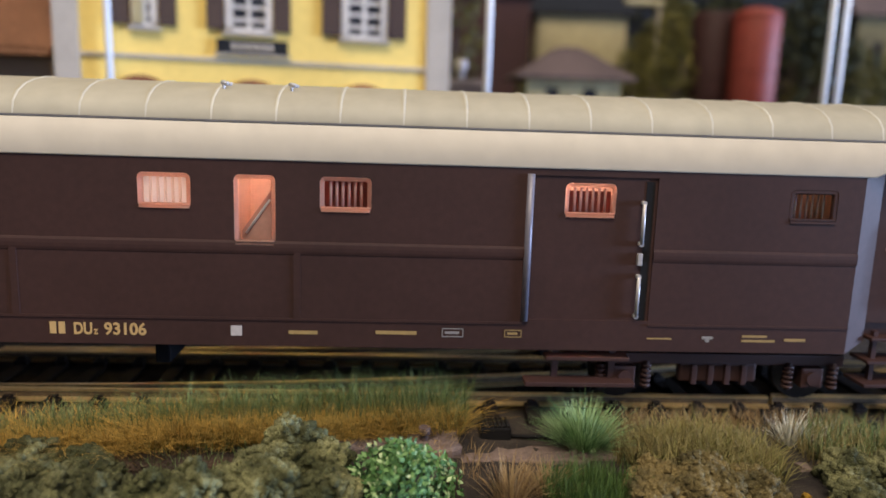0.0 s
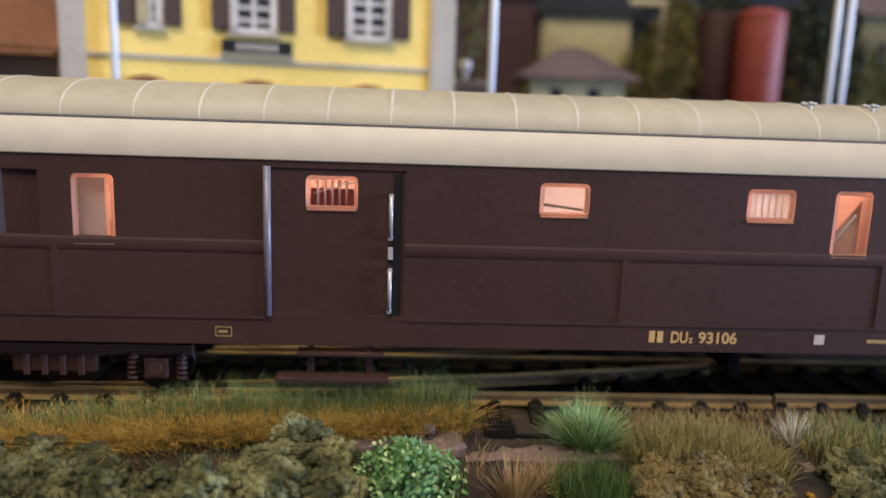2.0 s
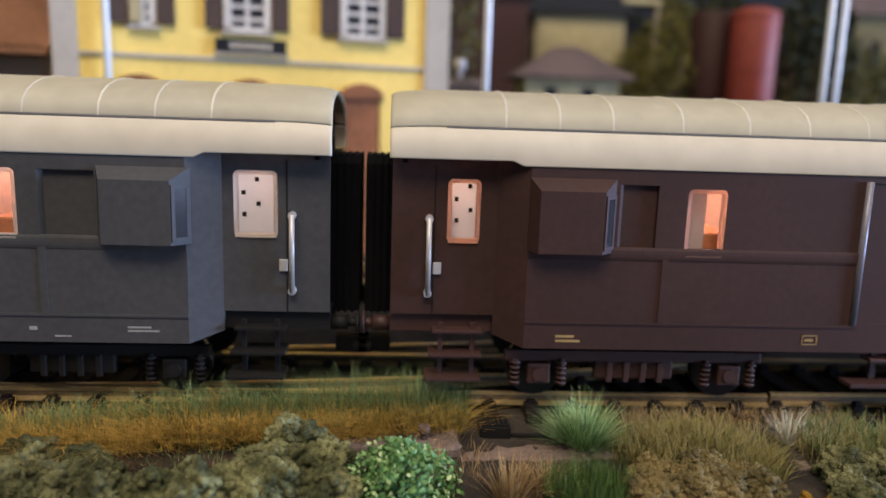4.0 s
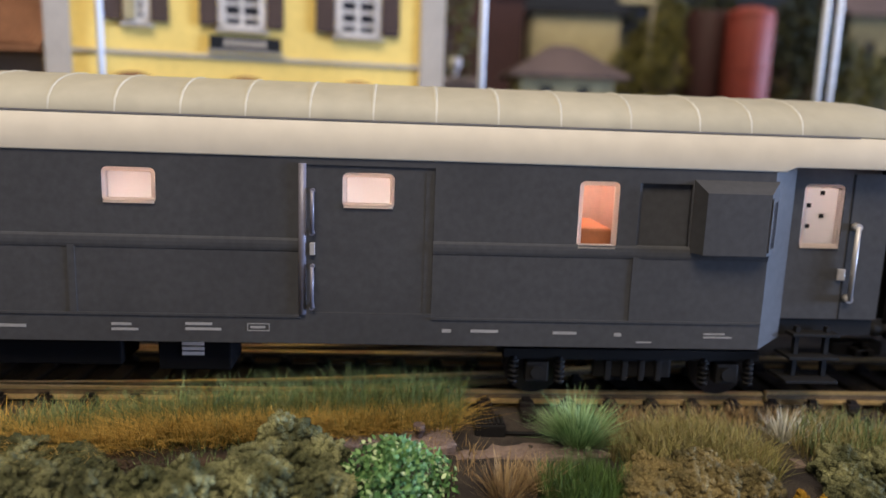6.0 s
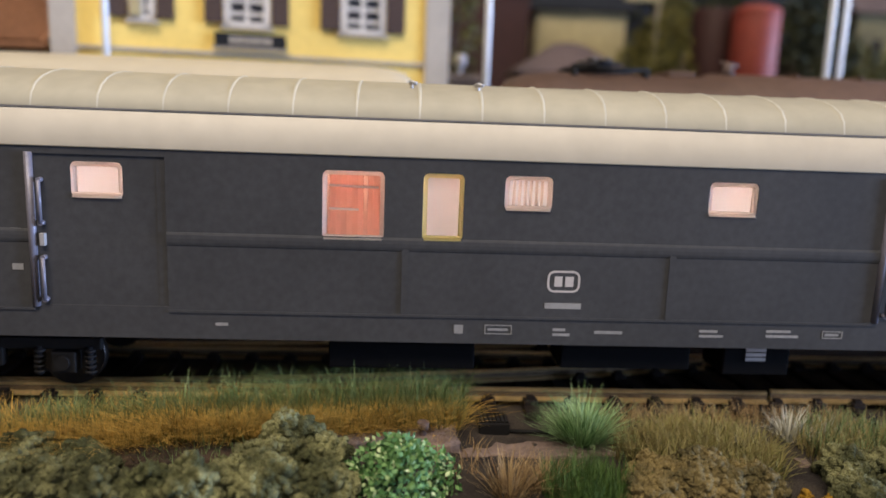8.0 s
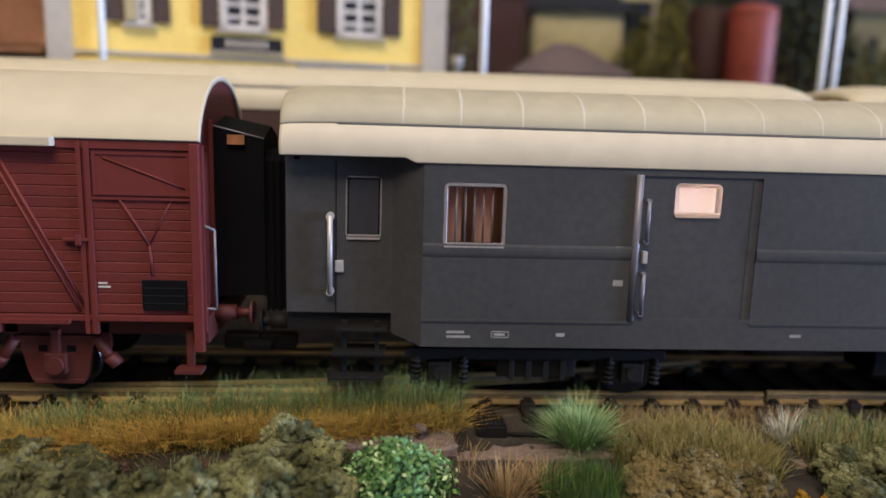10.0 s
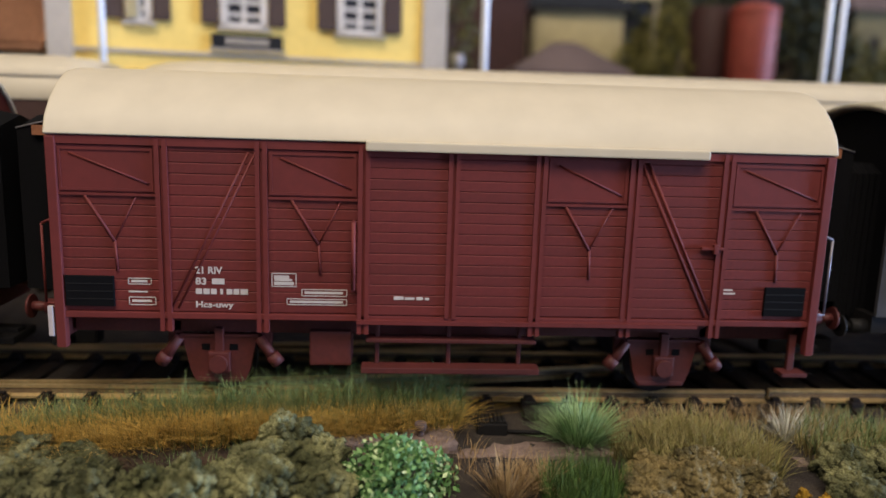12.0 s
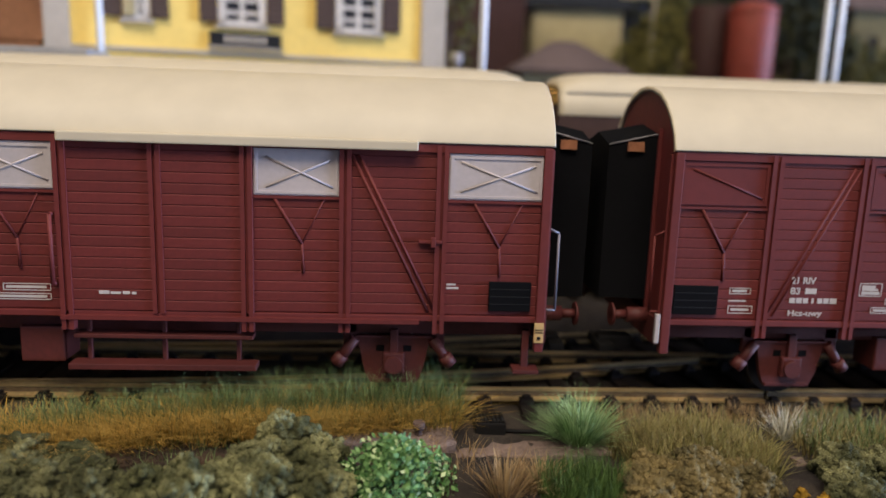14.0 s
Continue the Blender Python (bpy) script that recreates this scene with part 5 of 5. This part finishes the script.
shed = thing("tiled_shed", (-140, HY + 6, 4.0), "low shed with a brown-orange tiled roof", "building")
plate("wall", TRIM, shed, (-60, 30, 6, 60, -2, 58))
bm = bmesh.new()
loft(bm, [[(-66, -2, 58.5), (-66, -2, 60.5), (-66, 40, 92), (-66, 60, 60)], [(33, -2, 58.5), (33, -2, 60.5), (33, 40, 92), (33, 60, 60)]], smooth=False)
part("roof", bm, TILE, shed)
bm = bmesh.new()
for j in range(20):
    for i in range(60):
        x, u = -65 + i * 1.63, j / 20
        y, z = -2 + 42 * u, 60.5 + 31.5 * u
        rod(bm, (x, y - 0.3, z + 0.1), (x, y + 2.3, z + 1.8), 0.62, 5, cap=False)
tagged(part("roof_tiles", bm, TILE, shed), kind="stuff")

# masts behind the rear track
for x, y, r in ((-83.5, 101, 0.95), (24.2, 101, 1.05), (126.0, 101, 0.95), (131.3, 103, 0.9)):
    m = thing("catenary_mast", (x, y, 2.0), "slim galvanised mast beside the rear track", "mast", "masts")
    rods("pole", MAST, m, ((0, 0, 0), (0, 0, 150), r), n=12)
    plate("foot", TRIM, m, (-3, 3, -3, 3, 0, 2.5), r=0.3)
    rods("bracket", MAST, m, ((0, 0, 132), (0, -34, 138), 0.5), ((0, 0, 146), (0, -34, 138), 0.3), n=6)

# small waiting hut, far buildings, tank and trees
hut = thing("waiting_hut", (68, 195, 8.0), "small cream hut with a hipped brown roof", "hut")
bm = bmesh.new()
wall_with_openings(bm, -19, 19, -7, 57, -15, -13, [(-11, -6, 30, 53), (4, 9, 30, 53)])
box(bm, -19, 19, 13, 15, 0, 56)
box(bm, -19, -17, -13, 13, 0, 56)
box(bm, 17, 19, -13, 13, 0, 56)
part("wall", bm, CREAM, hut)
bm = bmesh.new()
loft(bm, [[(-24, -20, 56.3), (24, -20, 56.3), (24, 20, 56.3), (-24, 20, 56.3)], [(-24, -20, 57.4), (24, -20, 57.4), (24, 20, 57.4), (-24, 20, 57.4)], [(-6, -3, 69.5), (6, -3, 69.5), (6, 3, 69.5), (-6, 3, 69.5)], [(-3, -2, 70.3), (3, -2, 70.3), (3, 2, 70.3), (-3, 2, 70.3)]], smooth=False)
part("roof", bm, SLATE, hut)
for a in (-11, 4):
    plate("window", DARKGLASS, hut, (a, a + 5, -14.5, -14, 30, 53))

far = thing("cream_house", (98, 300, 2.0), "weathered cream house behind the yard", "building")
plate("wall", CREAM, far, (-25, 25, 0, 50, 0, 104))
bm = bmesh.new()
loft(bm, [[(-30, -4, 104), (-30, 54, 104), (-30, 25, 126)], [(30, -4, 104), (30, 54, 104), (30, 25, 126)]], smooth=False)
part("roof", bm, NIGHT, far)
barn = thing("maroon_shed", (42, 258, 2.0), "dark maroon shed beside the trees", "shed")
plate("wall", MAROON, barn, (-22, 20, 0, 40, 0, 106))
bm = bmesh.new()
loft(bm, [[(-24, -3, 106), (-24, 43, 106), (-24, 20, 122)], [(22, -3, 106), (22, 43, 106), (22, 20, 122)]], smooth=False)
part("roof", bm, NIGHT, barn)
far2 = thing("cream_house", (292, 300, 2.0), "far cream house with small dark windows", "building")
bm = bmesh.new()
wall_with_openings(bm, -36, 60, 0, 110, 0, 2, [(-26, -20, 80, 96), (0, 7, 80, 96), (26, 33, 80, 96)])
box(bm, -36, 60, 48, 50, 0, 110)
part("wall", bm, OCHRE, far2)
for a in (-26, 0, 26):
    plate("window", DARKGLASS, far2, (a, a + 7, 1, 1.5, 80, 96))
bm = bmesh.new()
loft(bm, [[(-40, -4, 110), (-40, 54, 110), (-40, 25, 138)], [(64, -4, 110), (64, 54, 110), (64, 25, 138)]], smooth=False)
part("roof", bm, SLATE, far2)

tank = thing("storage_tank", (164, 230, 2.0), "tall red cylindrical storage tank", "tank")
bm = bmesh.new()
n = 40
R = 10.8
loft(bm, [[(R * k * math.cos(2 * math.pi * i / n), R * k * math.sin(2 * math.pi * i / n), z) for i in range(n)] for k, z in ((1, 0), (1, 97), (0.96, 98.5), (0.5, 100.5), (0.1, 101))])
part("shell", bm, TANK, tank)
for z in (24, 48, 72, 96):
    bm = bmesh.new()
    loft(bm, [[((R + k) * math.cos(2 * math.pi * i / n), (R + k) * math.sin(2 * math.pi * i / n), zz) for i in range(n)] for k, zz in ((0, z - 0.4), (0.4, z - 0.3), (0.4, z + 0.3), (0, z + 0.4))], caps=False)
    part("hoop", bm, TANK, tank)


# Added dark cylinder that draws the red tank's darker left part.
tank_left_part = thing("storage_tank", (150, 246, 2.0), "dark red cylinder added for the red tank's darker left part", "tank")
bm = bmesh.new()
loft(bm, [[(10 * k * math.cos(2 * math.pi * i / n), 10 * k * math.sin(2 * math.pi * i / n), z) for i in range(n)] for k, z in ((1, 0), (1, 98), (0.9, 100), (0.1, 101))])
part("shell", bm, shade("dark_red_left_part", (0.034, 0.009, 0.007), 0.7, vary=0.12, size=0.02), tank_left_part)
beam = thing("loading_beam", (122, 268, 2.0), "pale grey beam on posts beside the cream house", "beam")
plate("crossbar", CREAM, beam, (-10, 10, -2, 2, 106, 109.0), r=0.3)
for x in (8,):
    rods("post", TRIM, beam, ((x, 0, 0), (x, 0, 106), 0.9))
stall = thing("platform_stall", (23, 160, 2.0), "small pinkish stall beside the station", "stall")
plate("counter", SLATE, stall, (-6, 6, -4, 4, 0, 57), r=0.4)
plate("top", ROCK, stall, (-7, 7, -5, 5, 57, 60), r=0.5)
rods("lamp_globe", SHUTTER, stall, ((-2, 0, 60), (-2, 0, 63), 1.0), ((-2, 0, 63), (-2, 0, 67), 2.2), n=12)


def tree(x, y, h, r, seed, mat, z0=0.0, label="dark green model tree with a dense uneven crown"):
    rnd = random.Random(seed)
    t = thing("tree", (x, y, z0), label, "tree", "trees behind the yard")
    bm = bmesh.new()
    rod(bm, (0, 0, 0), (0, 0, h * 0.55), h * 0.035, 8, h * 0.02)
    for k in range(6):
        a = rnd.uniform(0, 6.28)
        rod(bm, (0, 0, h * rnd.uniform(0.25, 0.5)), (r * 0.7 * math.cos(a), r * 0.7 * math.sin(a), h * rnd.uniform(0.55, 0.85)), h * 0.015, 6, h * 0.005)
    part("trunk", bm, WOODDARK, t)
    bm = bmesh.new()
    for k in range(1300):
        a, u = rnd.uniform(0, 6.28), rnd.uniform(-1, 1)
        q = (1 - u * u) ** 0.5 * rnd.uniform(0.55, 1.08)
        c = Vector((r * q * math.cos(a), r * q * math.sin(a), h * 0.62 + h * 0.4 * u * rnd.uniform(0.8, 1.1)))
        s = r * rnd.uniform(0.05, 0.11)
        d1 = Vector((rnd.uniform(-1, 1), rnd.uniform(-1, 1), rnd.uniform(-1, 1))).normalized() * s
        d2 = Vector((rnd.uniform(-1, 1), rnd.uniform(-1, 1), rnd.uniform(-1, 1))).normalized() * s
        bm.faces.new([bm.verts.new(c + d1), bm.verts.new(c + d2), bm.verts.new(c - d1), bm.verts.new(c - d2)])
    tagged(part("crown", bm, mat, t), kind="stuff")


for i, (x, y, h, r) in enumerate(((16, 190, 118, 15), (-8, 290, 130, 30), (118, 262, 88, 15), (140, 270, 110, 22), (205, 260, 112, 26), (232, 250, 84, 22), (270, 270, 90, 24), (150, 345, 130, 30), (190, 340, 120, 40), (255, 340, 125, 40), (40, 350, 150, 36), (128, 240, 96, 13), (196, 262, 70, 14), (214, 236, 62, 14), (224, 280, 104, 18))):
    tree(x, y, h, r, 100 + i, OLIVEFOL if i in (2, 3, 11, 12) else DULLFOL if i in (0, 5, 13) else DARKFOL)


# ---- foreground scenery ----
def blade_mesh(bm, rnd, base, h, lean, w=0.11):
    a = rnd.uniform(0, 6.28)
    d = Vector((math.cos(a), math.sin(a), 0))
    side = Vector((-d.y, d.x, 0)) * w
    out = d * lean * h
    p0, p1, p2 = base, base + Vector((0, 0, h * 0.6)) + out * 0.4, base + Vector((0, 0, h)) + out
    v = [bm.verts.new(p) for p in (p0 - side, p0 + side, p1 + side * 0.7, p1 - side * 0.7, p2)]
    bm.faces.new(v[:4])
    bm.faces.new((v[3], v[2], v[4]))


def grass(name, mat, label, n, place, seed, height, lean=0.35, w=0.08, kind="stuff", category="grass", grow=lambda x: 1.0):
    rnd = random.Random(seed)
    bm = bmesh.new()
    for _ in range(n):
        x, y = place(rnd)
        blade_mesh(bm, rnd, Vector((x, y, ground_height(x, y) - 0.3)), height * grow(x) * rnd.uniform(0.4, 1.2), lean * rnd.uniform(0.1, 1.3), w)
    return tagged(part(name, bm, mat), label, category, kind=kind)


def strip_place(rnd):
    """The long verge: a band that runs from the near left to the rail's foot."""
    u = rnd.random()
    x = -75 + 86 * u
    y = -13.5 + 12.5 * u ** 0.75 + rnd.gauss(0, 1.0) * (2.2 - 1.0 * u)
    return x, min(y, 4.0)


def patchy(rnd):
    """The same band, in uneven patches."""
    while True:
        x, y = strip_place(rnd)
        if noise.noise(Vector((x * 0.16, y * 0.3, 2.0))) > rnd.uniform(-0.45, 0.25):
            return x, y


def rising(x):
    """The verge grows taller towards its far end, in uneven waves."""
    return 0.55 + 0.45 * min(1.0, max(0.0, (x + 70) / 62)) + 0.22 * noise.noise(Vector((x * 0.21, 3.0, 1.0)))


def strip_back(rnd):
    u = rnd.random()
    x = -75 + 87 * u
    y = -10.5 + 12.5 * u ** 0.7 + rnd.uniform(-1.5, 2.6)
    return x, min(y, 4.6)


grass("grass_verge", STRAW, "golden dry grass fibres along the verge", 15000, patchy, 1, 4.7, 2.1, 0.065)
grass("grass_verge", GREEN, "green grass fibres along the track's edge", 6200, strip_back, 2, 8.4, 0.75, 0.065, grow=rising)


grass("grass_verge", SAGE, "olive green fibres among the golden grass", 6500, strip_place, 3, 4.4, 1.1, grow=rising)
grass("grass_verge", OLIVE, "brown withered fibres among the golden grass", 1300, strip_place, 4, 4.4, 0.8)


def spot(cx, cy, r):
    def f(rnd):
        a, q = rnd.uniform(0, 6.28), r * rnd.random() ** 0.6
        return cx + q * math.cos(a), cy + q * 0.8 * math.sin(a)
    return f


def tuft(name, mat, label, n, cx, cy, r, height, seed, lean=0.9, w=0.1):
    """A tuft whose fibres fan out from one root."""
    rnd = random.Random(seed)
    bm = bmesh.new()
    z = ground_height(cx, cy)
    for _ in range(n):
        a, q = rnd.uniform(0, 6.28), rnd.random() ** 0.5
        base = Vector((cx + 0.35 * r * q * math.cos(a), cy + 0.35 * r * q * math.sin(a), z - 0.3))
        h = height * rnd.uniform(0.6, 1.08) * (1 - 0.25 * q)
        tip = Vector((r * q * math.cos(a) + rnd.gauss(0, 0.24 * r), r * q * math.sin(a) + rnd.gauss(0, 0.24 * r), h * rnd.uniform(0.45, 1.15)))
        side = Vector((-math.sin(a), math.cos(a), 0)) * w
        mid = base + tip * 0.5 + Vector((rnd.gauss(0, 0.05 * r), rnd.gauss(0, 0.05 * r), h * rnd.uniform(0.02, 0.18)))
        v = [bm.verts.new(p) for p in (base - side, base + side, mid + side * 0.7, mid - side * 0.7, base + tip)]
        bm.faces.new(v[:4])
        bm.faces.new((v[3], v[2], v[4]))
    return tagged(part(name, bm, mat), label, "grass tuft", "tufts on the verge", "stuff")


tuft("grass_tuft", MINT, "bright mint-green grass tuft beside the rail", 1100, 31.0, -5.5, 6.3, 9.4, 11, w=0.085)
tuft("grass_tuft", HAY, "dry straw-coloured grass tuft", 190, 16.5, -21.5, 5.4, 8.8, 12, w=0.09)
tuft("grass_tuft", HAY, "dry straw-coloured grass tuft", 260, 22.0, -19.0, 4.5, 5.5, 13)
tuft("grass_tuft", PALE, "pale whitish grass tuft", 170, 66.0, -5.5, 4.0, 6.8, 14, w=0.08)
tuft("grass_tuft", PALE, "pale whitish grass tuft", 60, 72.5, -5.0, 2.6, 4.5, 15)
grass("grass_patch", OLIVE, "olive and brown dry grass on the slope", 3000, spot(49, -12.5, 11.5), 16, 4.6, 1.1)
grass("grass_patch", OLIVE, "olive and brown dry grass on the slope", 1000, spot(41, -9.5, 6.0), 17, 4.4, 1.1)
grass("grass_patch", SAGE, "olive green grass on the slope", 2600, spot(49, -12.5, 12.0), 22, 4.6, 1.0)
grass("grass_patch", DEEP, "deep green short grass", 1700, spot(28.5, -20.5, 7.0), 18, 5.0, 0.5)
grass("grass_patch", GREEN, "fresh green grass on the bank", 1800, spot(78, -8.5, 11.0), 19, 4.5, 0.6)
grass("grass_patch", OLIVE, "tangled olive grass on the bank", 1500, spot(76, -9.5, 10.0), 24, 4.4, 1.1)
grass("grass_patch", HAY, "thin dry grass over the rock", 220, spot(6, -12.0, 9.0), 20, 3.0, 0.8)
grass("grass_patch", GREEN, "sparse green grass between the bushes", 900, spot(-38, -13.0, 18.0), 21, 2.8, 0.8)


grass("grass_patch", HAY, "thin pinkish dry fringe beside the sleepers", 1100, lambda rnd: (rnd.uniform(36, 80), rnd.uniform(-1.5, 3.8)), 23, 3.4, 0.8, 0.06)


def unit_ball(level):
    """The points and faces of a ball of radius 1."""
    t = bmesh.new()
    bmesh.ops.create_icosphere(t, subdivisions=level, radius=1.0)
    pts, tris = [v.co.copy() for v in t.verts], [[v.index for v in f.verts] for f in t.faces]
    t.free()
    return pts, tris


CORE, PUFF = unit_ball(4), unit_ball(2)


def foam_clump(x, y, r, h, seed, mat=FOAM, label="olive green foam bush on the bank", name="foam_bush", z=None):
    """A bush of foam flock: a lumpy core covered with many small round puffs, and crumbs on those."""
    rnd = random.Random(seed)
    t = bmesh.new()
    z = ground_height(x, y) if z is None else z
    base = Vector((x, y, z + h * 0.35))
    q = min(1.0, min(r, h) / 3.0)

    def ball(shape, place):
        vs = [t.verts.new(place(p)) for p in shape[0]]
        for f in shape[1]:
            t.faces.new([vs[i] for i in f]).smooth = True

    def skin(p):
        k = 0.80 + 0.40 * noise.noise(p * 1.7 + Vector((seed * 3.1, 0, 0))) + 0.22 * noise.noise(p * 4.0 + Vector((0, seed * 1.7, 0)))
        return base + Vector((p.x * r, p.y * r * 0.9, p.z * h)) * k

    ball(CORE, skin)
    surf = []
    for _ in range(int(34 * max(1.0, r * h) ** 0.85)):
        d = Vector((rnd.gauss(0, 1), rnd.gauss(0, 1), rnd.gauss(0.15, 1))).normalized()
        c, g = skin(d), rnd.uniform(0.32, 0.85) * q
        shift = Vector((rnd.uniform(0, 9), rnd.uniform(0, 9), rnd.uniform(0, 9)))
        ball(PUFF, lambda p: c + p * g * (0.85 + 0.55 * noise.noise(p * 2.2 + shift)))
        surf.append((c, g))
    for _ in range(1100):
        c, g = rnd.choice(surf)
        c = c + Vector((rnd.gauss(0, 1), rnd.gauss(0, 1), rnd.gauss(0, 1))).normalized() * g
        g = rnd.uniform(0.08, 0.20) * q
        vs = [t.verts.new(c + Vector((rnd.uniform(-1, 1), rnd.uniform(-1, 1), rnd.uniform(-1, 1))) * g) for _ in range(5)]
        for f in ((0, 1, 2), (0, 2, 3), (0, 3, 4), (0, 4, 1), (1, 2, 4), (2, 3, 4)):
            t.faces.new([vs[i] for i in f])
    return tagged(part(name, t, mat), label, "bush", "bushes on the bank")


CLUMPS = ((-15, -14.5, 5.8, 6.2), (-10.5, -16.5, 4.4, 5.4), (-19, -17.5, 4.2, 4.4), (-23.5, -20.5, 4.0, 3.2), (-30, -21.0, 4.4, 2.4), (-37, -21, 3.8, 2.2), (-45, -15.5, 5.0, 3.7), (-53, -14, 5.4, 3.7), (-61, -15, 5.4, 3.8),
          (-47, -20, 5.2, 4.2), (-55, -20.5, 5.4, 4.2), (-39, -23.5, 4.6, 4.4), (-27, -24, 4.6, 5.0), (-17, -22.5, 5.0, 4.8), (-9, -22.5, 4.4, 4.0), (-66, -18, 5.4, 3.6), (-33, -23, 3.6, 4.0), (-42, -18, 3.6, 2.6))
for i, (x, y, r, h) in enumerate(CLUMPS):
    foam_clump(x, y, r, h, 40 + i)
for i, (x, y, r, h) in enumerate(((39, -17.5, 4.5, 3.2), (46, -17.0, 4.8, 3.6), (45, -22, 5.5, 4.2), (53, -20.5, 4.8, 3.4), (37, -22.5, 5, 3.6))):
    foam_clump(x, y, r, h, 70 + i, MOSS, "mustard-coloured mossy ground cover", "moss_cushion")
for i, (x, y, r, h) in enumerate(((70, -16.5, 5, 3.6), (77, -18, 5.5, 4.2), (68, -22.5, 4.5, 3.2), (86, -13, 4.5, 3.4))):
    foam_clump(x, y, r, h, 80 + i, FOAM, "green foam bush on the bank")
for i, (x, y) in enumerate(((60.0, -22.0), (63.6, -22.6), (62.0, -24))):
    foam_clump(x, y, 1.0, 1.2, 90 + i, FLOWER, "small cushion of yellow flowers", "flower_cushion")

# leafy bush with pale buds
rnd = random.Random(5)
shrub = thing("leafy_shrub", (1.2, -20.5, ground_height(1.2, -20.5)), "fresh green leafy shrub with pale buds", "shrub")
for nm, mat, n, s0, s1 in (("foliage", LEAFGREEN, 2600, 0.3, 0.68), ("bud_cover", BUD, 230, 0.32, 0.6)):
    bm = bmesh.new()
    for _ in range(n):
        a, u = rnd.uniform(0, 6.28), rnd.uniform(-0.3, 1)
        q = (1 - u * u) ** 0.5 * (rnd.uniform(0.8, 1.08) if nm == "bud_cover" else rnd.uniform(0.35, 1.05))
        k = 1 + 0.25 * math.sin(3 * a)
        c = Vector((7.6 * q * k * math.cos(a), 6.5 * q * k * math.sin(a), 1.0 + 7.6 * u * rnd.uniform(0.75, 1.1)))
        s = rnd.uniform(s0, s1)
        d1 = Vector((rnd.uniform(-1, 1), rnd.uniform(-1, 1), rnd.uniform(-1, 1))).normalized() * s
        d2 = d1.orthogonal().normalized() * s * 0.55
        bm.faces.new([bm.verts.new(c + d1), bm.verts.new(c + d2), bm.verts.new(c - d1), bm.verts.new(c - d2)])
    tagged(part(nm, bm, mat, shrub), kind="stuff")
bm = bmesh.new()
for k in range(12):
    a = rnd.uniform(0, 6.28)
    rod(bm, (0, 0, -0.5), (5 * math.cos(a), 4.5 * math.sin(a), rnd.uniform(3, 7)), 0.22, 5, 0.08)
tagged(part("twig_cluster", bm, WOODDARK, shrub), kind="stuff")


def rock(name, x0, x1, y0, y1, z0, z1, seed, mat, label, rough=0.9):
    bm = bmesh.new()
    box(bm, x0, x1, y0, y1, z0, z1)
    bmesh.ops.subdivide_edges(bm, edges=bm.edges[:], cuts=9, use_grid_fill=True)
    for v in bm.verts:
        v.co += Vector((noise.noise(v.co * 0.35 + Vector((seed, 0, 0))), noise.noise(v.co * 0.35 + Vector((0, seed, 0))), noise.noise(v.co * 0.35 + Vector((0, 0, seed))))) * rough
    for f in bm.faces:
        f.smooth = True
    return tagged(part(name, bm, mat), label, "rock", "rocks along the verge")


rock("retaining_stone", -12, 10.5, -9.4, -2.6, -9, -3.7, 1.0, ROCK, "pinkish grey retaining stone below the grass")
rock("retaining_stone", 10.5, 31, -10.5, -5.5, -10, -5.2, 2.0, ROCK, "low grey stone slab along the verge", 0.45)
rock("retaining_stone", 28, 36, -9.5, -4.5, -10, -5.0, 3.0, ROCK, "grey stone under the green tuft", 0.4)
rock("earth_bank", -44, -19, -14.5, -8.0, -10, -4.4, 4.0, EARTH, "dark brown earth bank under the grass")
rock("pebble", 63.8, 65.8, -13.6, -11.8, -7.2, -4.6, 5.0, ROCK, "small rounded pebble lying on the bank")

# point motor with its rod, and a small marker peg
motor = thing("point_lever", (16.6, -1.6, -4.2), "small black ribbed point lever box beside the rail", "point lever")
bm = bmesh.new()
rbox(bm, -2.6, 2.6, -2.2, 2.2, -1.0, 1.2, 0.25)
part("housing", bm, BLACK, motor)
for k in range(7):
    rods("rib", BLACK, motor, ((-2.1 + k * 0.7, -1.9, 1.3), (-2.1 + k * 0.7, 1.9, 1.3), 0.32))
rods("throw_rod", BLACK, motor, ((2, -1.5, -0.3), (13, -1.8, -0.4), 0.35), n=6)
peg = thing("marker_peg", (4.6, -7.0, -3.9), "small dark marker peg in the stone", "peg")
rods("stem", SLATE, peg, ((0, 0, -0.5), (0, 0, 1.4), 0.6), ((0, 0, 1.4), (0, 0, 2.6), 0.95))


# ---- everything that moves ----
def motions():
    """The front train runs to the right at about 51 mm a second; the rear train overtakes it at about 170."""
    shift = [(0.0, 15.66), (0.5, 40.18), (1.0, 64.31), (1.5, 89.01), (2.0, 113.79), (2.5, 138.87), (3.0, 164.48), (5.5, 286.51), (6.0, 310.9), (6.5, 335.1), (7.0, 358.79), (7.5, 384.11), (8.0, 407.51), (10.5, 530.14), (11.0, 555.65), (11.5, 581.72), (12.0, 607.58), (12.5, 633.4), (13.0, 658.58), (13.5, 682.41), (14.0, 706.72)]
    for car in (brown_van, slate_van, wagon_a, wagon_b):
        x, y, z = car.location
        walk(car, [(t, Matrix.Translation((x + s * MM, y, z))) for t, s in shift])
    for car in (engine, *rear_cars):
        x, y, z = car.location
        walk(car, [(t, Matrix.Translation((x + 170.0 * (t - 7.5) * MM, y, z))) for t in (0.0, 7.0, 14.0)])


motions()
